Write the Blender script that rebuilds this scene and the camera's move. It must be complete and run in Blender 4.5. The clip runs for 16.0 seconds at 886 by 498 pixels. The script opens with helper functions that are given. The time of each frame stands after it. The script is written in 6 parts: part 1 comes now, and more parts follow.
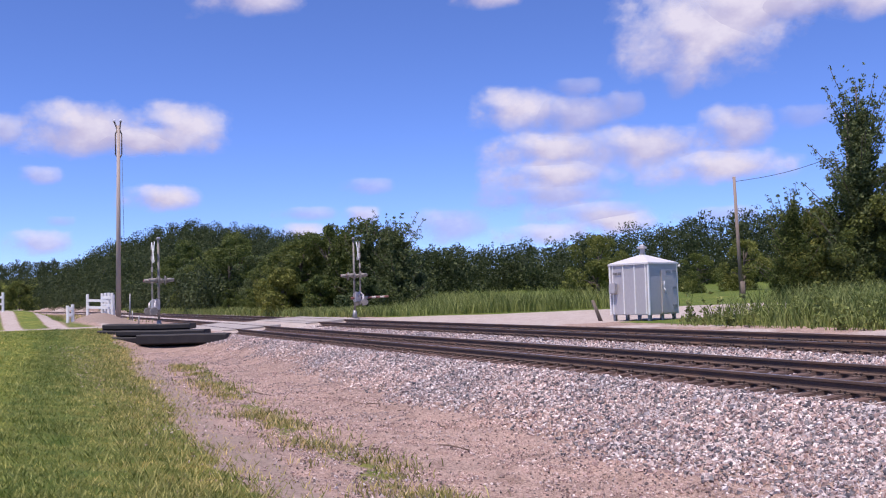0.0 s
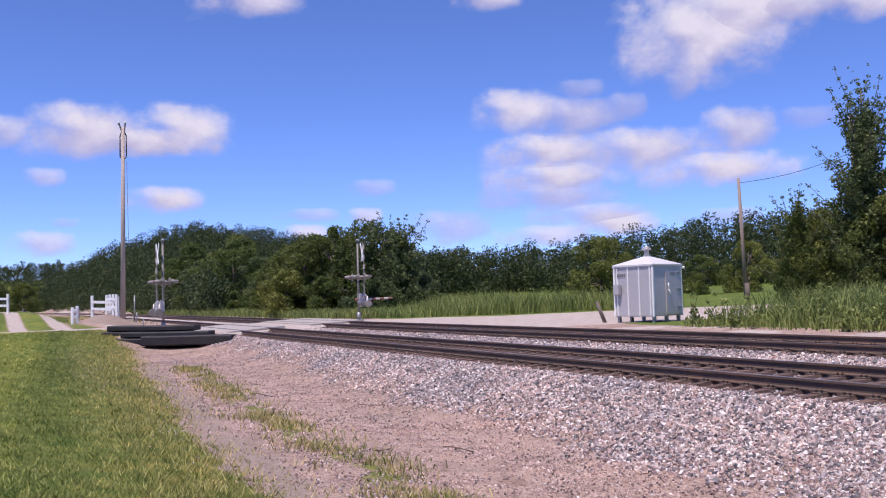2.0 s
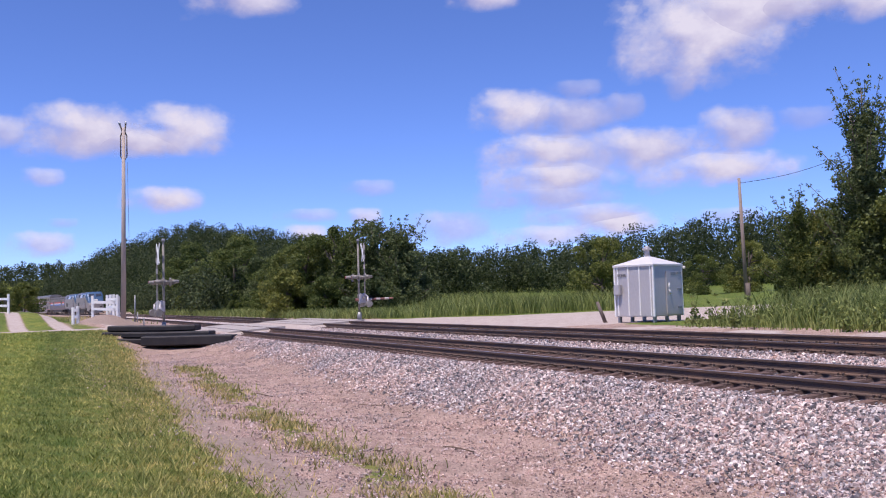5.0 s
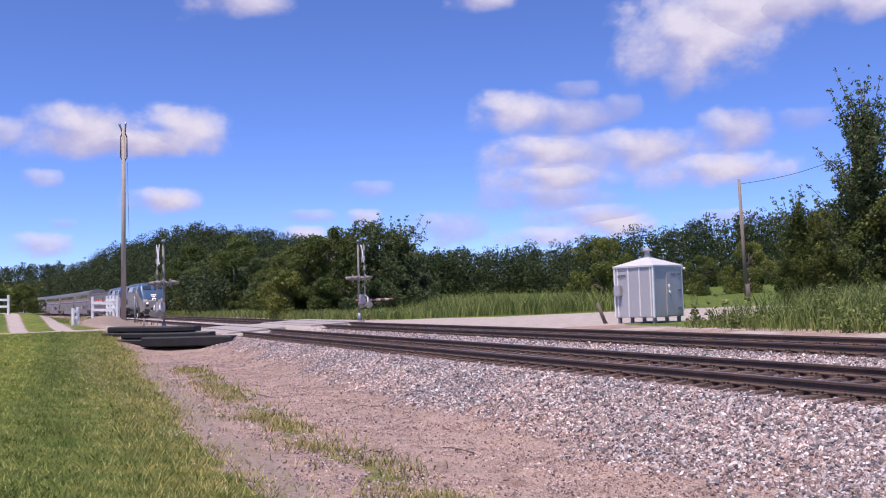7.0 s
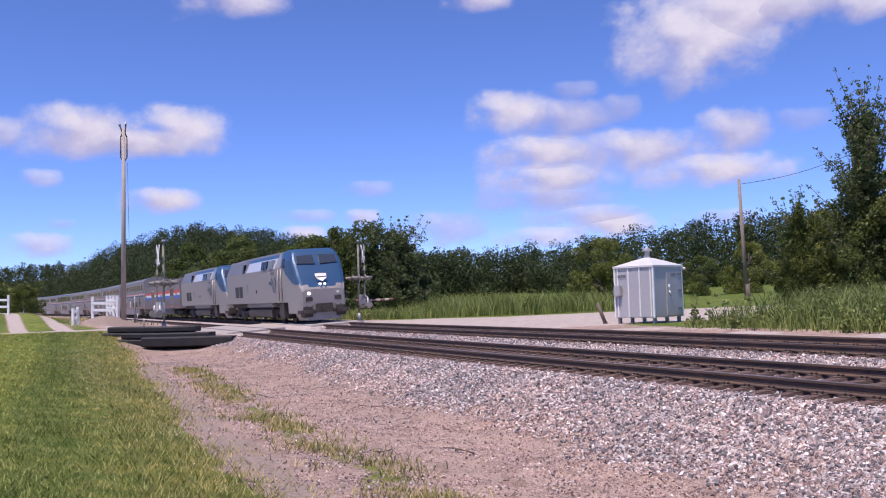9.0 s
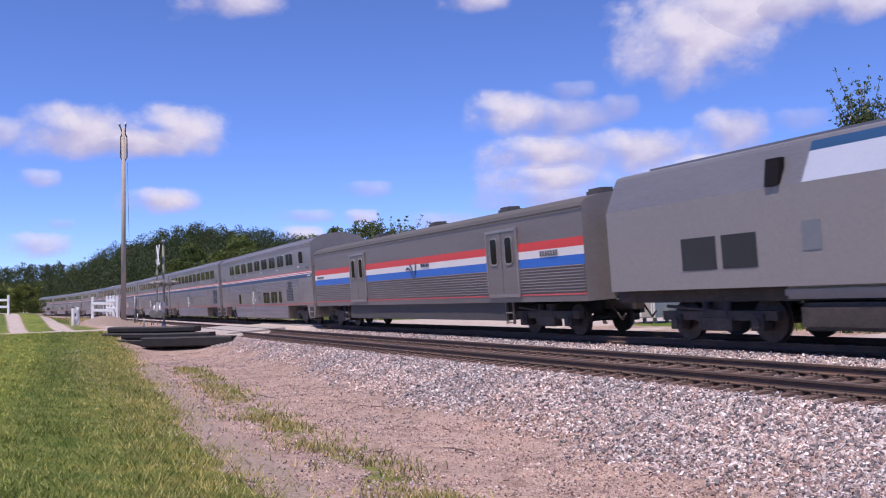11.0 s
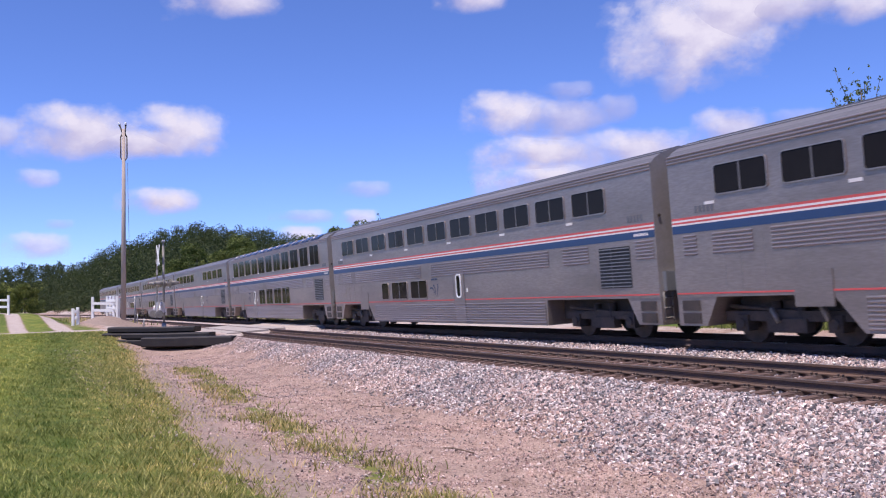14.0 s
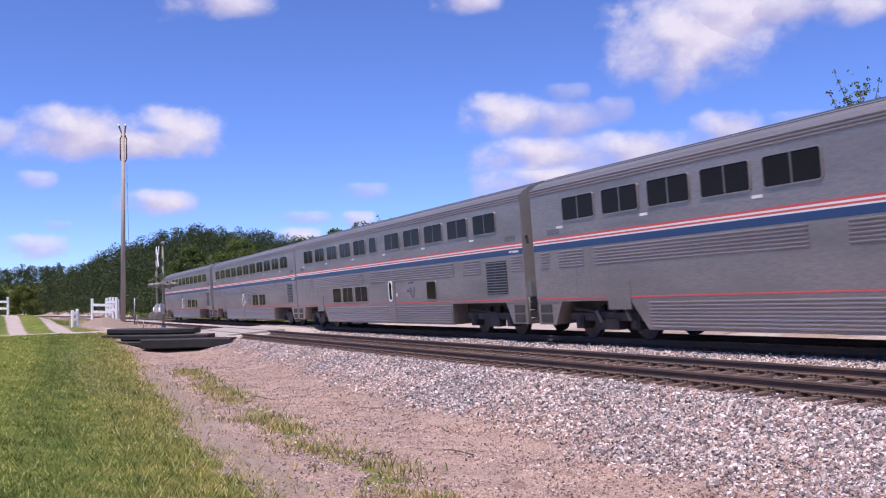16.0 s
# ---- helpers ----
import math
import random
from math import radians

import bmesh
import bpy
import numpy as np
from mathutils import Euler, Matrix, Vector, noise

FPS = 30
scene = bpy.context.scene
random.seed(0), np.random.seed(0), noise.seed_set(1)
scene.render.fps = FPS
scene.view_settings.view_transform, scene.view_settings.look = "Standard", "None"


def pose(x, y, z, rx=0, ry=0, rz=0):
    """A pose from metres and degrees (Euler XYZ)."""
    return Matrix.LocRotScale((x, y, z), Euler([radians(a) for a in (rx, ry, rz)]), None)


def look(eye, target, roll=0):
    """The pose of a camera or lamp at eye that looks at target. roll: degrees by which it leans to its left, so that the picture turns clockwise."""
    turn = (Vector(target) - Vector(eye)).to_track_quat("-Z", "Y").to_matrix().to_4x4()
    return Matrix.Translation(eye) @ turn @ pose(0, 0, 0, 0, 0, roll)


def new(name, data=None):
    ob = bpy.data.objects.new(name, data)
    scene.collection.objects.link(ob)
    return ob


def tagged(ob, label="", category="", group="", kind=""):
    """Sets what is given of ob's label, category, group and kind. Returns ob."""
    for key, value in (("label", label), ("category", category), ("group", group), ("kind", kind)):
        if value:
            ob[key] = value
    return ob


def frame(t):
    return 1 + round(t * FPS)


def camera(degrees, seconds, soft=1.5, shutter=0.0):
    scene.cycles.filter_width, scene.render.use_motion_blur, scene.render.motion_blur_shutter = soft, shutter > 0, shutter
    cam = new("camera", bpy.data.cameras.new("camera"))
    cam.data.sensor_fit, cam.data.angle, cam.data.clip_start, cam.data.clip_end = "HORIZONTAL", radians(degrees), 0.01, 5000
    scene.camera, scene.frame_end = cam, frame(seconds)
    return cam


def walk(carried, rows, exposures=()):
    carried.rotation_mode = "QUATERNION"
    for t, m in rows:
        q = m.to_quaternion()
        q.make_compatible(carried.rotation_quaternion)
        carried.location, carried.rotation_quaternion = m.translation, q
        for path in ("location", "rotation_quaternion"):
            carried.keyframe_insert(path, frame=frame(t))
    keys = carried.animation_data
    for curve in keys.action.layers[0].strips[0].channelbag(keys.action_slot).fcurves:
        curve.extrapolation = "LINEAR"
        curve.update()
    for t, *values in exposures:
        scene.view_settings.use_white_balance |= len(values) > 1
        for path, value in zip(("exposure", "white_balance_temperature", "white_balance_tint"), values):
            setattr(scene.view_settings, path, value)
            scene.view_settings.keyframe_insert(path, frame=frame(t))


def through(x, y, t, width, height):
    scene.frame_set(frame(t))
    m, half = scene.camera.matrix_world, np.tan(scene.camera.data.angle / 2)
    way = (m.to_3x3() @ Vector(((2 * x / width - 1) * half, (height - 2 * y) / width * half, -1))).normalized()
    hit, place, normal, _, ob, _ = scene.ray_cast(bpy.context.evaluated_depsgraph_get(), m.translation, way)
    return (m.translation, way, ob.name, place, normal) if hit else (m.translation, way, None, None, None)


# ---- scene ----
cam = camera(50.94, 16.0, soft=1.1, shutter=0.06)
EYE = Vector((0.0, 0.0, 1.37))


def aim(turn, tilt):
    a, b = radians(turn), radians(3.0434 + tilt)
    return look(EYE, EYE + Vector((math.sin(a) * math.cos(b), math.cos(a) * math.cos(b), math.sin(b))), -1.5874)


walk(cam, [(0.0, aim(0.278, -0.104)), (0.5, aim(0.209, -0.06)), (1.0, aim(0.157, -0.012)), (1.5, aim(0.104, 0.0)),
           (2.0, aim(0.03, 0.0)), (2.5, aim(0.0, 0.0)), (4.0, aim(0.0, 0.0)), (6.5, aim(0.0, 0.042)), (7.5, aim(0.0, 0.07)),
           (9.0, aim(0.0, 0.07)), (11.5, aim(0.0, 0.075)), (14.0, aim(0.0, 0.08)), (15.0, aim(0.0, 0.105)),
           (15.5, aim(0.0, 0.128)), (16.0, aim(0.028, 0.175))],
     exposures=[(0.0, 0.51, 6350, 20), (9.0, 0.49, 6350, 20), (11.5, 0.49, 6350, 20), (12.5, 0.58, 6350, 20), (16.0, 0.60, 6350, 20)])

# ---- world and sun ----
SUN_EL, SUN_AZ = radians(68), radians(212)     # azimuth from +y towards +x
world = bpy.data.worlds.new("sky")
scene.world = world
world.use_nodes = True
wn, wl = world.node_tree.nodes, world.node_tree.links
sky = wn.new("ShaderNodeTexSky")
sky.sky_type, sky.sun_disc = "NISHITA", False
sky.sun_elevation, sky.sun_rotation = SUN_EL, SUN_AZ
sky.altitude, sky.air_density, sky.dust_density, sky.ozone_density = 1500, 0.75, 0.0, 7.0
tint = wn.new("ShaderNodeMix")
tint.data_type, tint.blend_type = "RGBA", "MULTIPLY"
tint.inputs[0].default_value = 1.0
tint.inputs[7].default_value = (0.90, 0.95, 1.22, 1)
wl.new(sky.outputs[0], tint.inputs[6])
wl.new(tint.outputs[2], wn["Background"].inputs[0])
wn["Background"].inputs[1].default_value = 0.108
sun = new("sun", bpy.data.lights.new("sun", "SUN"))
sun.data.energy, sun.data.angle, sun.data.color = 3.7, radians(0.53), (1.0, 0.92, 0.82)
to_sun = Vector((math.sin(SUN_AZ) * math.cos(SUN_EL), math.cos(SUN_AZ) * math.cos(SUN_EL), math.sin(SUN_EL)))
sun.matrix_world = look(to_sun * 50, (0, 0, 0))

# ---- materials ----
def tree_of(name):
    m = bpy.data.materials.new(name)
    m.use_nodes = True
    nt = m.node_tree
    return m, nt, nt.nodes["Principled BSDF"]


def ramp(nt, fac, stops):
    r = nt.nodes.new("ShaderNodeValToRGB")
    while len(r.color_ramp.elements) < len(stops):
        r.color_ramp.elements.new(0.5)
    for e, (p, c) in zip(r.color_ramp.elements, stops):
        e.position, e.color = p, (*c, 1)
    nt.links.new(fac, r.inputs[0])
    return r.outputs[0]


def noise_of(nt, scale, detail=4.0, coord="Object", stretch=None, rough=0.6):
    tc = nt.nodes.new("ShaderNodeTexCoord")
    n = nt.nodes.new("ShaderNodeTexNoise")
    n.inputs["Scale"].default_value, n.inputs["Detail"].default_value, n.inputs["Roughness"].default_value = scale, detail, rough
    src = tc.outputs[coord]
    if stretch:
        mp = nt.nodes.new("ShaderNodeMapping")
        mp.inputs["Scale"].default_value = stretch
        nt.links.new(src, mp.inputs[0])
        src = mp.outputs[0]
    nt.links.new(src, n.inputs["Vector"])
    return n.outputs[0]


def mixc(nt, fac, a, b, kind="MIX"):
    m = nt.nodes.new("ShaderNodeMix")
    m.data_type, m.blend_type = "RGBA", kind
    for sock, v in ((m.inputs[0], fac), (m.inputs[6], a), (m.inputs[7], b)):
        if isinstance(v, (int, float)):
            sock.default_value = v
        elif isinstance(v, tuple):
            sock.default_value = (*v, 1)
        else:
            nt.links.new(v, sock)
    return m.outputs[2]


def bump(nt, bsdf, h, strength=0.3, dist=0.02):
    b = nt.nodes.new("ShaderNodeBump")
    b.inputs["Strength"].default_value, b.inputs["Distance"].default_value = strength, dist
    nt.links.new(h, b.inputs["Height"])
    nt.links.new(b.outputs[0], bsdf.inputs["Normal"])


def surf(name, c, rough=0.6, metal=0.0, vary=0.18, fine=40, coarse=1.5, relief=0.0, stretch=None, dirt=None, dirt_amount=0.4, per=None):
    """Base colour with fine and coarse variation; dirt: a second colour in patches; per: spread by object or island."""
    m, nt, b = tree_of(name)
    lo, hi = tuple(v * (1 - vary) for v in c), tuple(min(1, v * (1 + vary)) for v in c)
    f = noise_of(nt, fine, 3, stretch=stretch)
    col = ramp(nt, f, [(0.3, lo), (0.7, hi)])
    g = noise_of(nt, coarse, 5, stretch=stretch)
    if dirt:
        fac = ramp(nt, g, [(0.45, (0, 0, 0)), (0.75, (dirt_amount,) * 3)])
        col = mixc(nt, fac, col, dirt)
    else:
        col = mixc(nt, 0.5, col, ramp(nt, g, [(0.3, lo), (0.7, hi)]))
    if per:
        if per == "island":
            r = nt.nodes.new("ShaderNodeNewGeometry").outputs["Random Per Island"]
        else:
            r = nt.nodes.new("ShaderNodeObjectInfo").outputs["Random"]
        col = mixc(nt, 1.0, col, ramp(nt, r, [(0, (0.72, 0.72, 0.72)), (1, (1.15, 1.12, 1.08))]), "MULTIPLY")
    nt.links.new(col, b.inputs["Base Color"])
    b.inputs["Roughness"].default_value, b.inputs["Metallic"].default_value = rough, metal
    if relief:
        bump(nt, b, f, relief)
    return m


def bands(nt):
    """Mown strips that run along the bank, each of its own green, with uneven borders."""
    tc = nt.nodes.new("ShaderNodeTexCoord")
    mp = nt.nodes.new("ShaderNodeMapping")
    mp.inputs["Rotation"].default_value = (0, 0, -radians(25.6))
    nt.links.new(tc.outputs["Object"], mp.inputs[0])
    sep = nt.nodes.new("ShaderNodeSeparateXYZ")
    nt.links.new(mp.outputs[0], sep.inputs[0])

    def fma(x, k, c):
        n = nt.nodes.new("ShaderNodeMath")
        n.operation = "MULTIPLY_ADD"
        nt.links.new(x, n.inputs[0])
        n.inputs[1].default_value = k
        if isinstance(c, float):
            n.inputs[2].default_value = c
        else:
            nt.links.new(c, n.inputs[2])
        return n.outputs[0]

    across = fma(sep.outputs[1], -0.06, sep.outputs[0])
    across = fma(noise_of(nt, 0.7, 5), 2.0, across)
    across = fma(noise_of(nt, 7.0, 4), 0.9, across)
    place = fma(across, 1 / 12.0, (6.0 - 1.45) / 12.0)
    strips = ramp(nt, place, [(0.0, (0.95, 0.98, 0.8)), (0.18, (0.80, 0.95, 0.75)), (0.28, (1.15, 1.22, 0.95)), (0.40, (1.12, 1.2, 0.92)), (0.45, (0.72, 0.84, 0.66)),
                              (0.49, (0.74, 0.86, 0.68)), (0.54, (1.0, 1.04, 0.95)), (0.64, (1.2, 1.14, 1.15)), (0.78, (1.6, 1.32, 1.6)), (0.95, (0.85, 1.0, 0.75))])
    worn = ramp(nt, noise_of(nt, 2.6, 6), [(0.36, (0.70, 0.80, 0.68)), (0.5, (1.0, 1.0, 1.0)), (0.62, (1.3, 1.18, 1.25)), (0.72, (1.6, 1.38, 1.55))])
    return mixc(nt, 1.0, strips, worn, "MULTIPLY")


def leaf_mat(name, dark, light, through=0.25, mown=False):
    m, nt, b = tree_of(name)
    r = nt.nodes.new("ShaderNodeNewGeometry").outputs["Random Per Island"]
    o = nt.nodes.new("ShaderNodeObjectInfo").outputs["Random"]
    col = ramp(nt, r, [(0, dark), (0.7, tuple((a + c) / 2 for a, c in zip(dark, light))), (1, light)])
    col = mixc(nt, 1.0, col, ramp(nt, o, [(0, (0.8, 0.85, 0.8)), (1, (1.15, 1.1, 1.0))]), "MULTIPLY")
    g = ramp(nt, noise_of(nt, 0.35, 3), [(0.3, (0.75, 0.8, 0.75)), (0.7, (1.2, 1.15, 1.1))])
    col = mixc(nt, 1.0, col, g, "MULTIPLY")
    if mown:
        col = mixc(nt, 1.0, col, bands(nt), "MULTIPLY")
    nt.links.new(col, b.inputs["Base Color"])
    b.inputs["Roughness"].default_value = 0.62
    b.inputs["Specular IOR Level"].default_value = 0.3
    t = nt.nodes.new("ShaderNodeBsdfTranslucent")
    nt.links.new(col, t.inputs[0])
    mx = nt.nodes.new("ShaderNodeMixShader")
    mx.inputs[0].default_value = through
    nt.links.new(b.outputs[0], mx.inputs[1])
    nt.links.new(t.outputs[0], mx.inputs[2])
    nt.links.new(mx.outputs[0], nt.nodes["Material Output"].inputs[0])
    return m


M = {}
M["steel_body"] = surf("stainless_steel", (0.385, 0.325, 0.295), 0.42, 0.7, 0.13, 26, 0.9, 0.04, (0.2, 1, 1), (0.23, 0.20, 0.18), 0.75)
M["steel_rib"] = surf("corrugated_steel", (0.42, 0.36, 0.33), 0.38, 0.7, 0.07, 30, 0.8, 0.0, (0.15, 1, 1), (0.25, 0.22, 0.20), 0.6)
M["roof_steel"] = surf("roof_steel", (0.19, 0.185, 0.20), 0.55, 0.45, 0.08, 20, 0.7, 0.02, (0.2, 1, 1), (0.28, 0.27, 0.28), 0.5)
M["end_steel"] = surf("end_steel", (0.27, 0.245, 0.235), 0.6, 0.3, 0.15, 12, 1.2, 0.05)
M["stripe_red"] = surf("red_stripe", (0.62, 0.10, 0.09), 0.45, 0, 0.08, 12, 0.6)
M["stripe_white"] = surf("white_stripe", (0.78, 0.74, 0.70), 0.45, 0, 0.05, 12, 0.6)
M["stripe_blue"] = surf("blue_stripe", (0.026, 0.062, 0.155), 0.4, 0, 0.1, 12, 0.6)
M["bag_red"] = surf("bright_red_band", (0.72, 0.06, 0.05), 0.45, 0, 0.06, 12, 0.6)
M["bag_blue"] = surf("bright_blue_band", (0.03, 0.15, 0.55), 0.4, 0, 0.06, 12, 0.6)
M["loco_blue"] = surf("locomotive_blue", (0.027, 0.08, 0.172), 0.4, 0.1, 0.07, 12, 0.9)
M["loco_silver"] = surf("locomotive_silver", (0.34, 0.305, 0.28), 0.5, 0.35, 0.06, 14, 0.8, 0, None, (0.34, 0.31, 0.28), 0.5)
M["loco_pale"] = surf("locomotive_pale_band", (0.44, 0.47, 0.55), 0.45, 0.1, 0.06, 14, 0.8)
M["bag_steel"] = surf("grimy_steel", (0.285, 0.24, 0.215), 0.5, 0.55, 0.08, 30, 0.8, 0.03, (0.15, 1, 1), (0.19, 0.16, 0.14), 0.6)
M["bag_roof"] = surf("sooty_roof", (0.085, 0.078, 0.076), 0.8, 0.0, 0.15, 20, 0.8, 0.03, (0.2, 1, 1), (0.13, 0.115, 0.105), 0.5)
M["bag_skirt"] = surf("dark_skirt", (0.085, 0.078, 0.075), 0.7, 0.1, 0.15, 20, 0.8)
M["frame_grey"] = surf("window_rubber", (0.16, 0.155, 0.155), 0.55, 0.2, 0.1)
M["black_iron"] = surf("sooty_iron", (0.055, 0.046, 0.042), 0.7, 0.2, 0.3, 18, 2.0, 0.15, None, (0.14, 0.105, 0.085), 0.6)
M["grille"] = surf("louvre_shadow_grey", (0.045, 0.045, 0.045), 0.6, 0.3, 0.2)
M["decal"] = surf("dark_blue_decal", (0.05, 0.07, 0.13), 0.5)
M["decal_grey"] = surf("grey_lettering", (0.14, 0.14, 0.15), 0.5)
M["white_paint"] = surf("weathered_white_paint", (0.80, 0.80, 0.78), 0.5, 0, 0.05, 25, 2.0, 0.05, None, (0.55, 0.52, 0.47), 0.35)
M["alu_paint"] = surf("aluminium_paint", (0.50, 0.47, 0.465), 0.45, 0.3, 0.06, 20, 1.2, 0.04, (1, 1, 0.3), (0.42, 0.40, 0.40), 0.4)
M["hut_roof"] = surf("pale_metal_roof", (0.66, 0.64, 0.63), 0.45, 0.1, 0.06, 20, 1.2, 0.04, None, (0.52, 0.50, 0.49), 0.4)
M["alu_dark"] = surf("galvanised_steel", (0.27, 0.275, 0.28), 0.5, 0.5, 0.12, 20, 2.0, 0.04)
M["pole_wood"] = surf("grey_pole_wood", (0.40, 0.33, 0.29), 0.85, 0, 0.12, 30, 1.2, 0.3, (1, 1, 0.05))
M["tie_wood"] = surf("creosoted_oak", (0.13, 0.078, 0.062), 0.85, 0, 0.3, 30, 3.0, 0.4, (0.12, 1, 1), (0.30, 0.23, 0.20), 0.5, "object")
M["weathered_pole"] = surf("weathered_pole_wood", (0.27, 0.21, 0.175), 0.9, 0, 0.2, 30, 1.5, 0.3, (1, 1, 0.06))
M["old_wood"] = surf("old_post_wood", (0.15, 0.12, 0.10), 0.9, 0, 0.3, 30, 3, 0.3)
M["rail_side"] = surf("rail_rust", (0.085, 0.056, 0.045), 0.85, 0.0, 0.25, 40, 0.8, 0.1, (1, 1, 1), (0.19, 0.10, 0.06), 0.5)
M["rail_top"] = surf("rail_running_surface", (0.42, 0.40, 0.39), 0.3, 0.9, 0.1, 30, 1.0)
M["plate"] = surf("rusty_tie_plate", (0.12, 0.085, 0.07), 0.8, 0.3, 0.3, 30, 6)
M["rubber"] = surf("black_rubber_panel", (0.014, 0.012, 0.013), 0.7, 0, 0.3, 25, 1.5, 0.1, None, (0.04, 0.035, 0.034), 0.5)
M["asphalt"] = surf("crossing_asphalt", (0.34, 0.305, 0.28), 0.85, 0, 0.25, 60, 2.0, 0.3, None, (0.38, 0.34, 0.31), 0.9)
M["bark"] = surf("bark", (0.10, 0.08, 0.065), 0.9, 0, 0.3, 12, 2, 0.4)
M["dark_glass"] = surf("tinted_glass", (0.018, 0.016, 0.016), 0.09, 0.0, 0.1, 3, 0.8)
M["dark_glass"].node_tree.nodes["Principled BSDF"].inputs["Specular IOR Level"].default_value = 0.05
# Blue-grey base colour paints in some of the mirrored sky.
M["windscreen_glass"] = surf("reflecting_glass", (0.045, 0.055, 0.075), 0.12, 0.0, 0.1, 3, 0.8)
M["mast_grey"] = surf("stained_mast_steel", (0.20, 0.185, 0.165), 0.65, 0.15, 0.3, 14, 2.5, 0.1, None, (0.42, 0.39, 0.36), 0.5)
M["faded_red"] = surf("faded_red_band", (0.20, 0.09, 0.075), 0.7, 0, 0.2, 20, 3)
M["faded_white"] = surf("faded_white_band", (0.42, 0.38, 0.35), 0.7, 0, 0.2, 20, 3)
M["lamp_lens"] = surf("lamp_lens", (0.75, 0.72, 0.66), 0.15)
M["red_lens"] = surf("red_lens", (0.25, 0.02, 0.02), 0.15)
M["wire"] = surf("wire", (0.05, 0.05, 0.05), 0.6)
M["insulator"] = surf("porcelain", (0.62, 0.62, 0.64), 0.2)
M["stick"] = surf("dry_twig", (0.16, 0.11, 0.08), 0.9)
M["pale_stone"] = surf("pale_flat_stone", (0.62, 0.52, 0.46), 0.8, 0, 0.1, 20, 4, 0.3)
M["leaf_dark"] = leaf_mat("leaf_dark", (0.06, 0.088, 0.034), (0.20, 0.24, 0.105), 0.36)
M["leaf_mid"] = leaf_mat("leaf_mid", (0.056, 0.086, 0.02), (0.20, 0.23, 0.066), 0.36)
M["leaf_light"] = leaf_mat("leaf_light", (0.10, 0.125, 0.026), (0.29, 0.30, 0.085), 0.36)
M["leaf_wood"] = leaf_mat("leaf_wood", (0.030, 0.048, 0.02), (0.115, 0.14, 0.052), 0.28)
M["blade"] = leaf_mat("grass_blade", (0.10, 0.135, 0.026), (0.56, 0.51, 0.22), 0.34, True)
M["weed"] = leaf_mat("weed_blade", (0.12, 0.165, 0.045), (0.38, 0.41, 0.15), 0.3)


def headlight():
    m, nt, b = tree_of("headlight")
    b.inputs["Base Color"].default_value = (0.9, 0.88, 0.8, 1)
    b.inputs["Emission Color"].default_value = (1, 0.95, 0.82, 1)
    b.inputs["Emission Strength"].default_value = 1.8
    return m


M["headlight"] = headlight()


def gravel_nodes(nt, scale):
    v = nt.nodes.new("ShaderNodeTexVoronoi")
    v.inputs["Scale"].default_value = scale
    tc = nt.nodes.new("ShaderNodeTexCoord")
    nt.links.new(tc.outputs["Object"], v.inputs["Vector"])
    sep = nt.nodes.new("ShaderNodeSeparateColor")
    nt.links.new(v.outputs["Color"], sep.inputs[0])
    return sep.outputs[0], v.outputs["Distance"]


BALLAST = [(0.0, (0.11, 0.108, 0.116)), (0.2, (0.23, 0.215, 0.217)), (0.42, (0.44, 0.312, 0.268)), (0.6, (0.49, 0.395, 0.362)), (0.8, (0.60, 0.53, 0.497)), (1.0, (0.90, 0.84, 0.79))]
PEBBLES = [(0.0, (0.12, 0.10, 0.095)), (0.2, (0.30, 0.225, 0.195)), (0.5, (0.48, 0.345, 0.295)), (0.8, (0.58, 0.44, 0.385)), (1.0, (0.76, 0.68, 0.63))]


def stone_mat(name, stops):
    m, nt, b = tree_of(name)
    r = nt.nodes.new("ShaderNodeNewGeometry").outputs["Random Per Island"]
    col = ramp(nt, r, stops)
    col = mixc(nt, 1.0, col, ramp(nt, noise_of(nt, 60, 3), [(0.3, (0.8, 0.8, 0.8)), (0.7, (1.15, 1.12, 1.1))]), "MULTIPLY")
    big = ramp(nt, noise_of(nt, 0.55, 4), [(0.35, (0.74, 0.77, 0.82)), (0.65, (1.1, 1.03, 1.0))])
    nt.links.new(mixc(nt, 1.0, col, big, "MULTIPLY"), b.inputs["Base Color"])
    b.inputs["Roughness"].default_value = 0.8
    return m


M["stone"] = stone_mat("ballast_stone", BALLAST)
M["pebble"] = stone_mat("pink_pebble", PEBBLES)


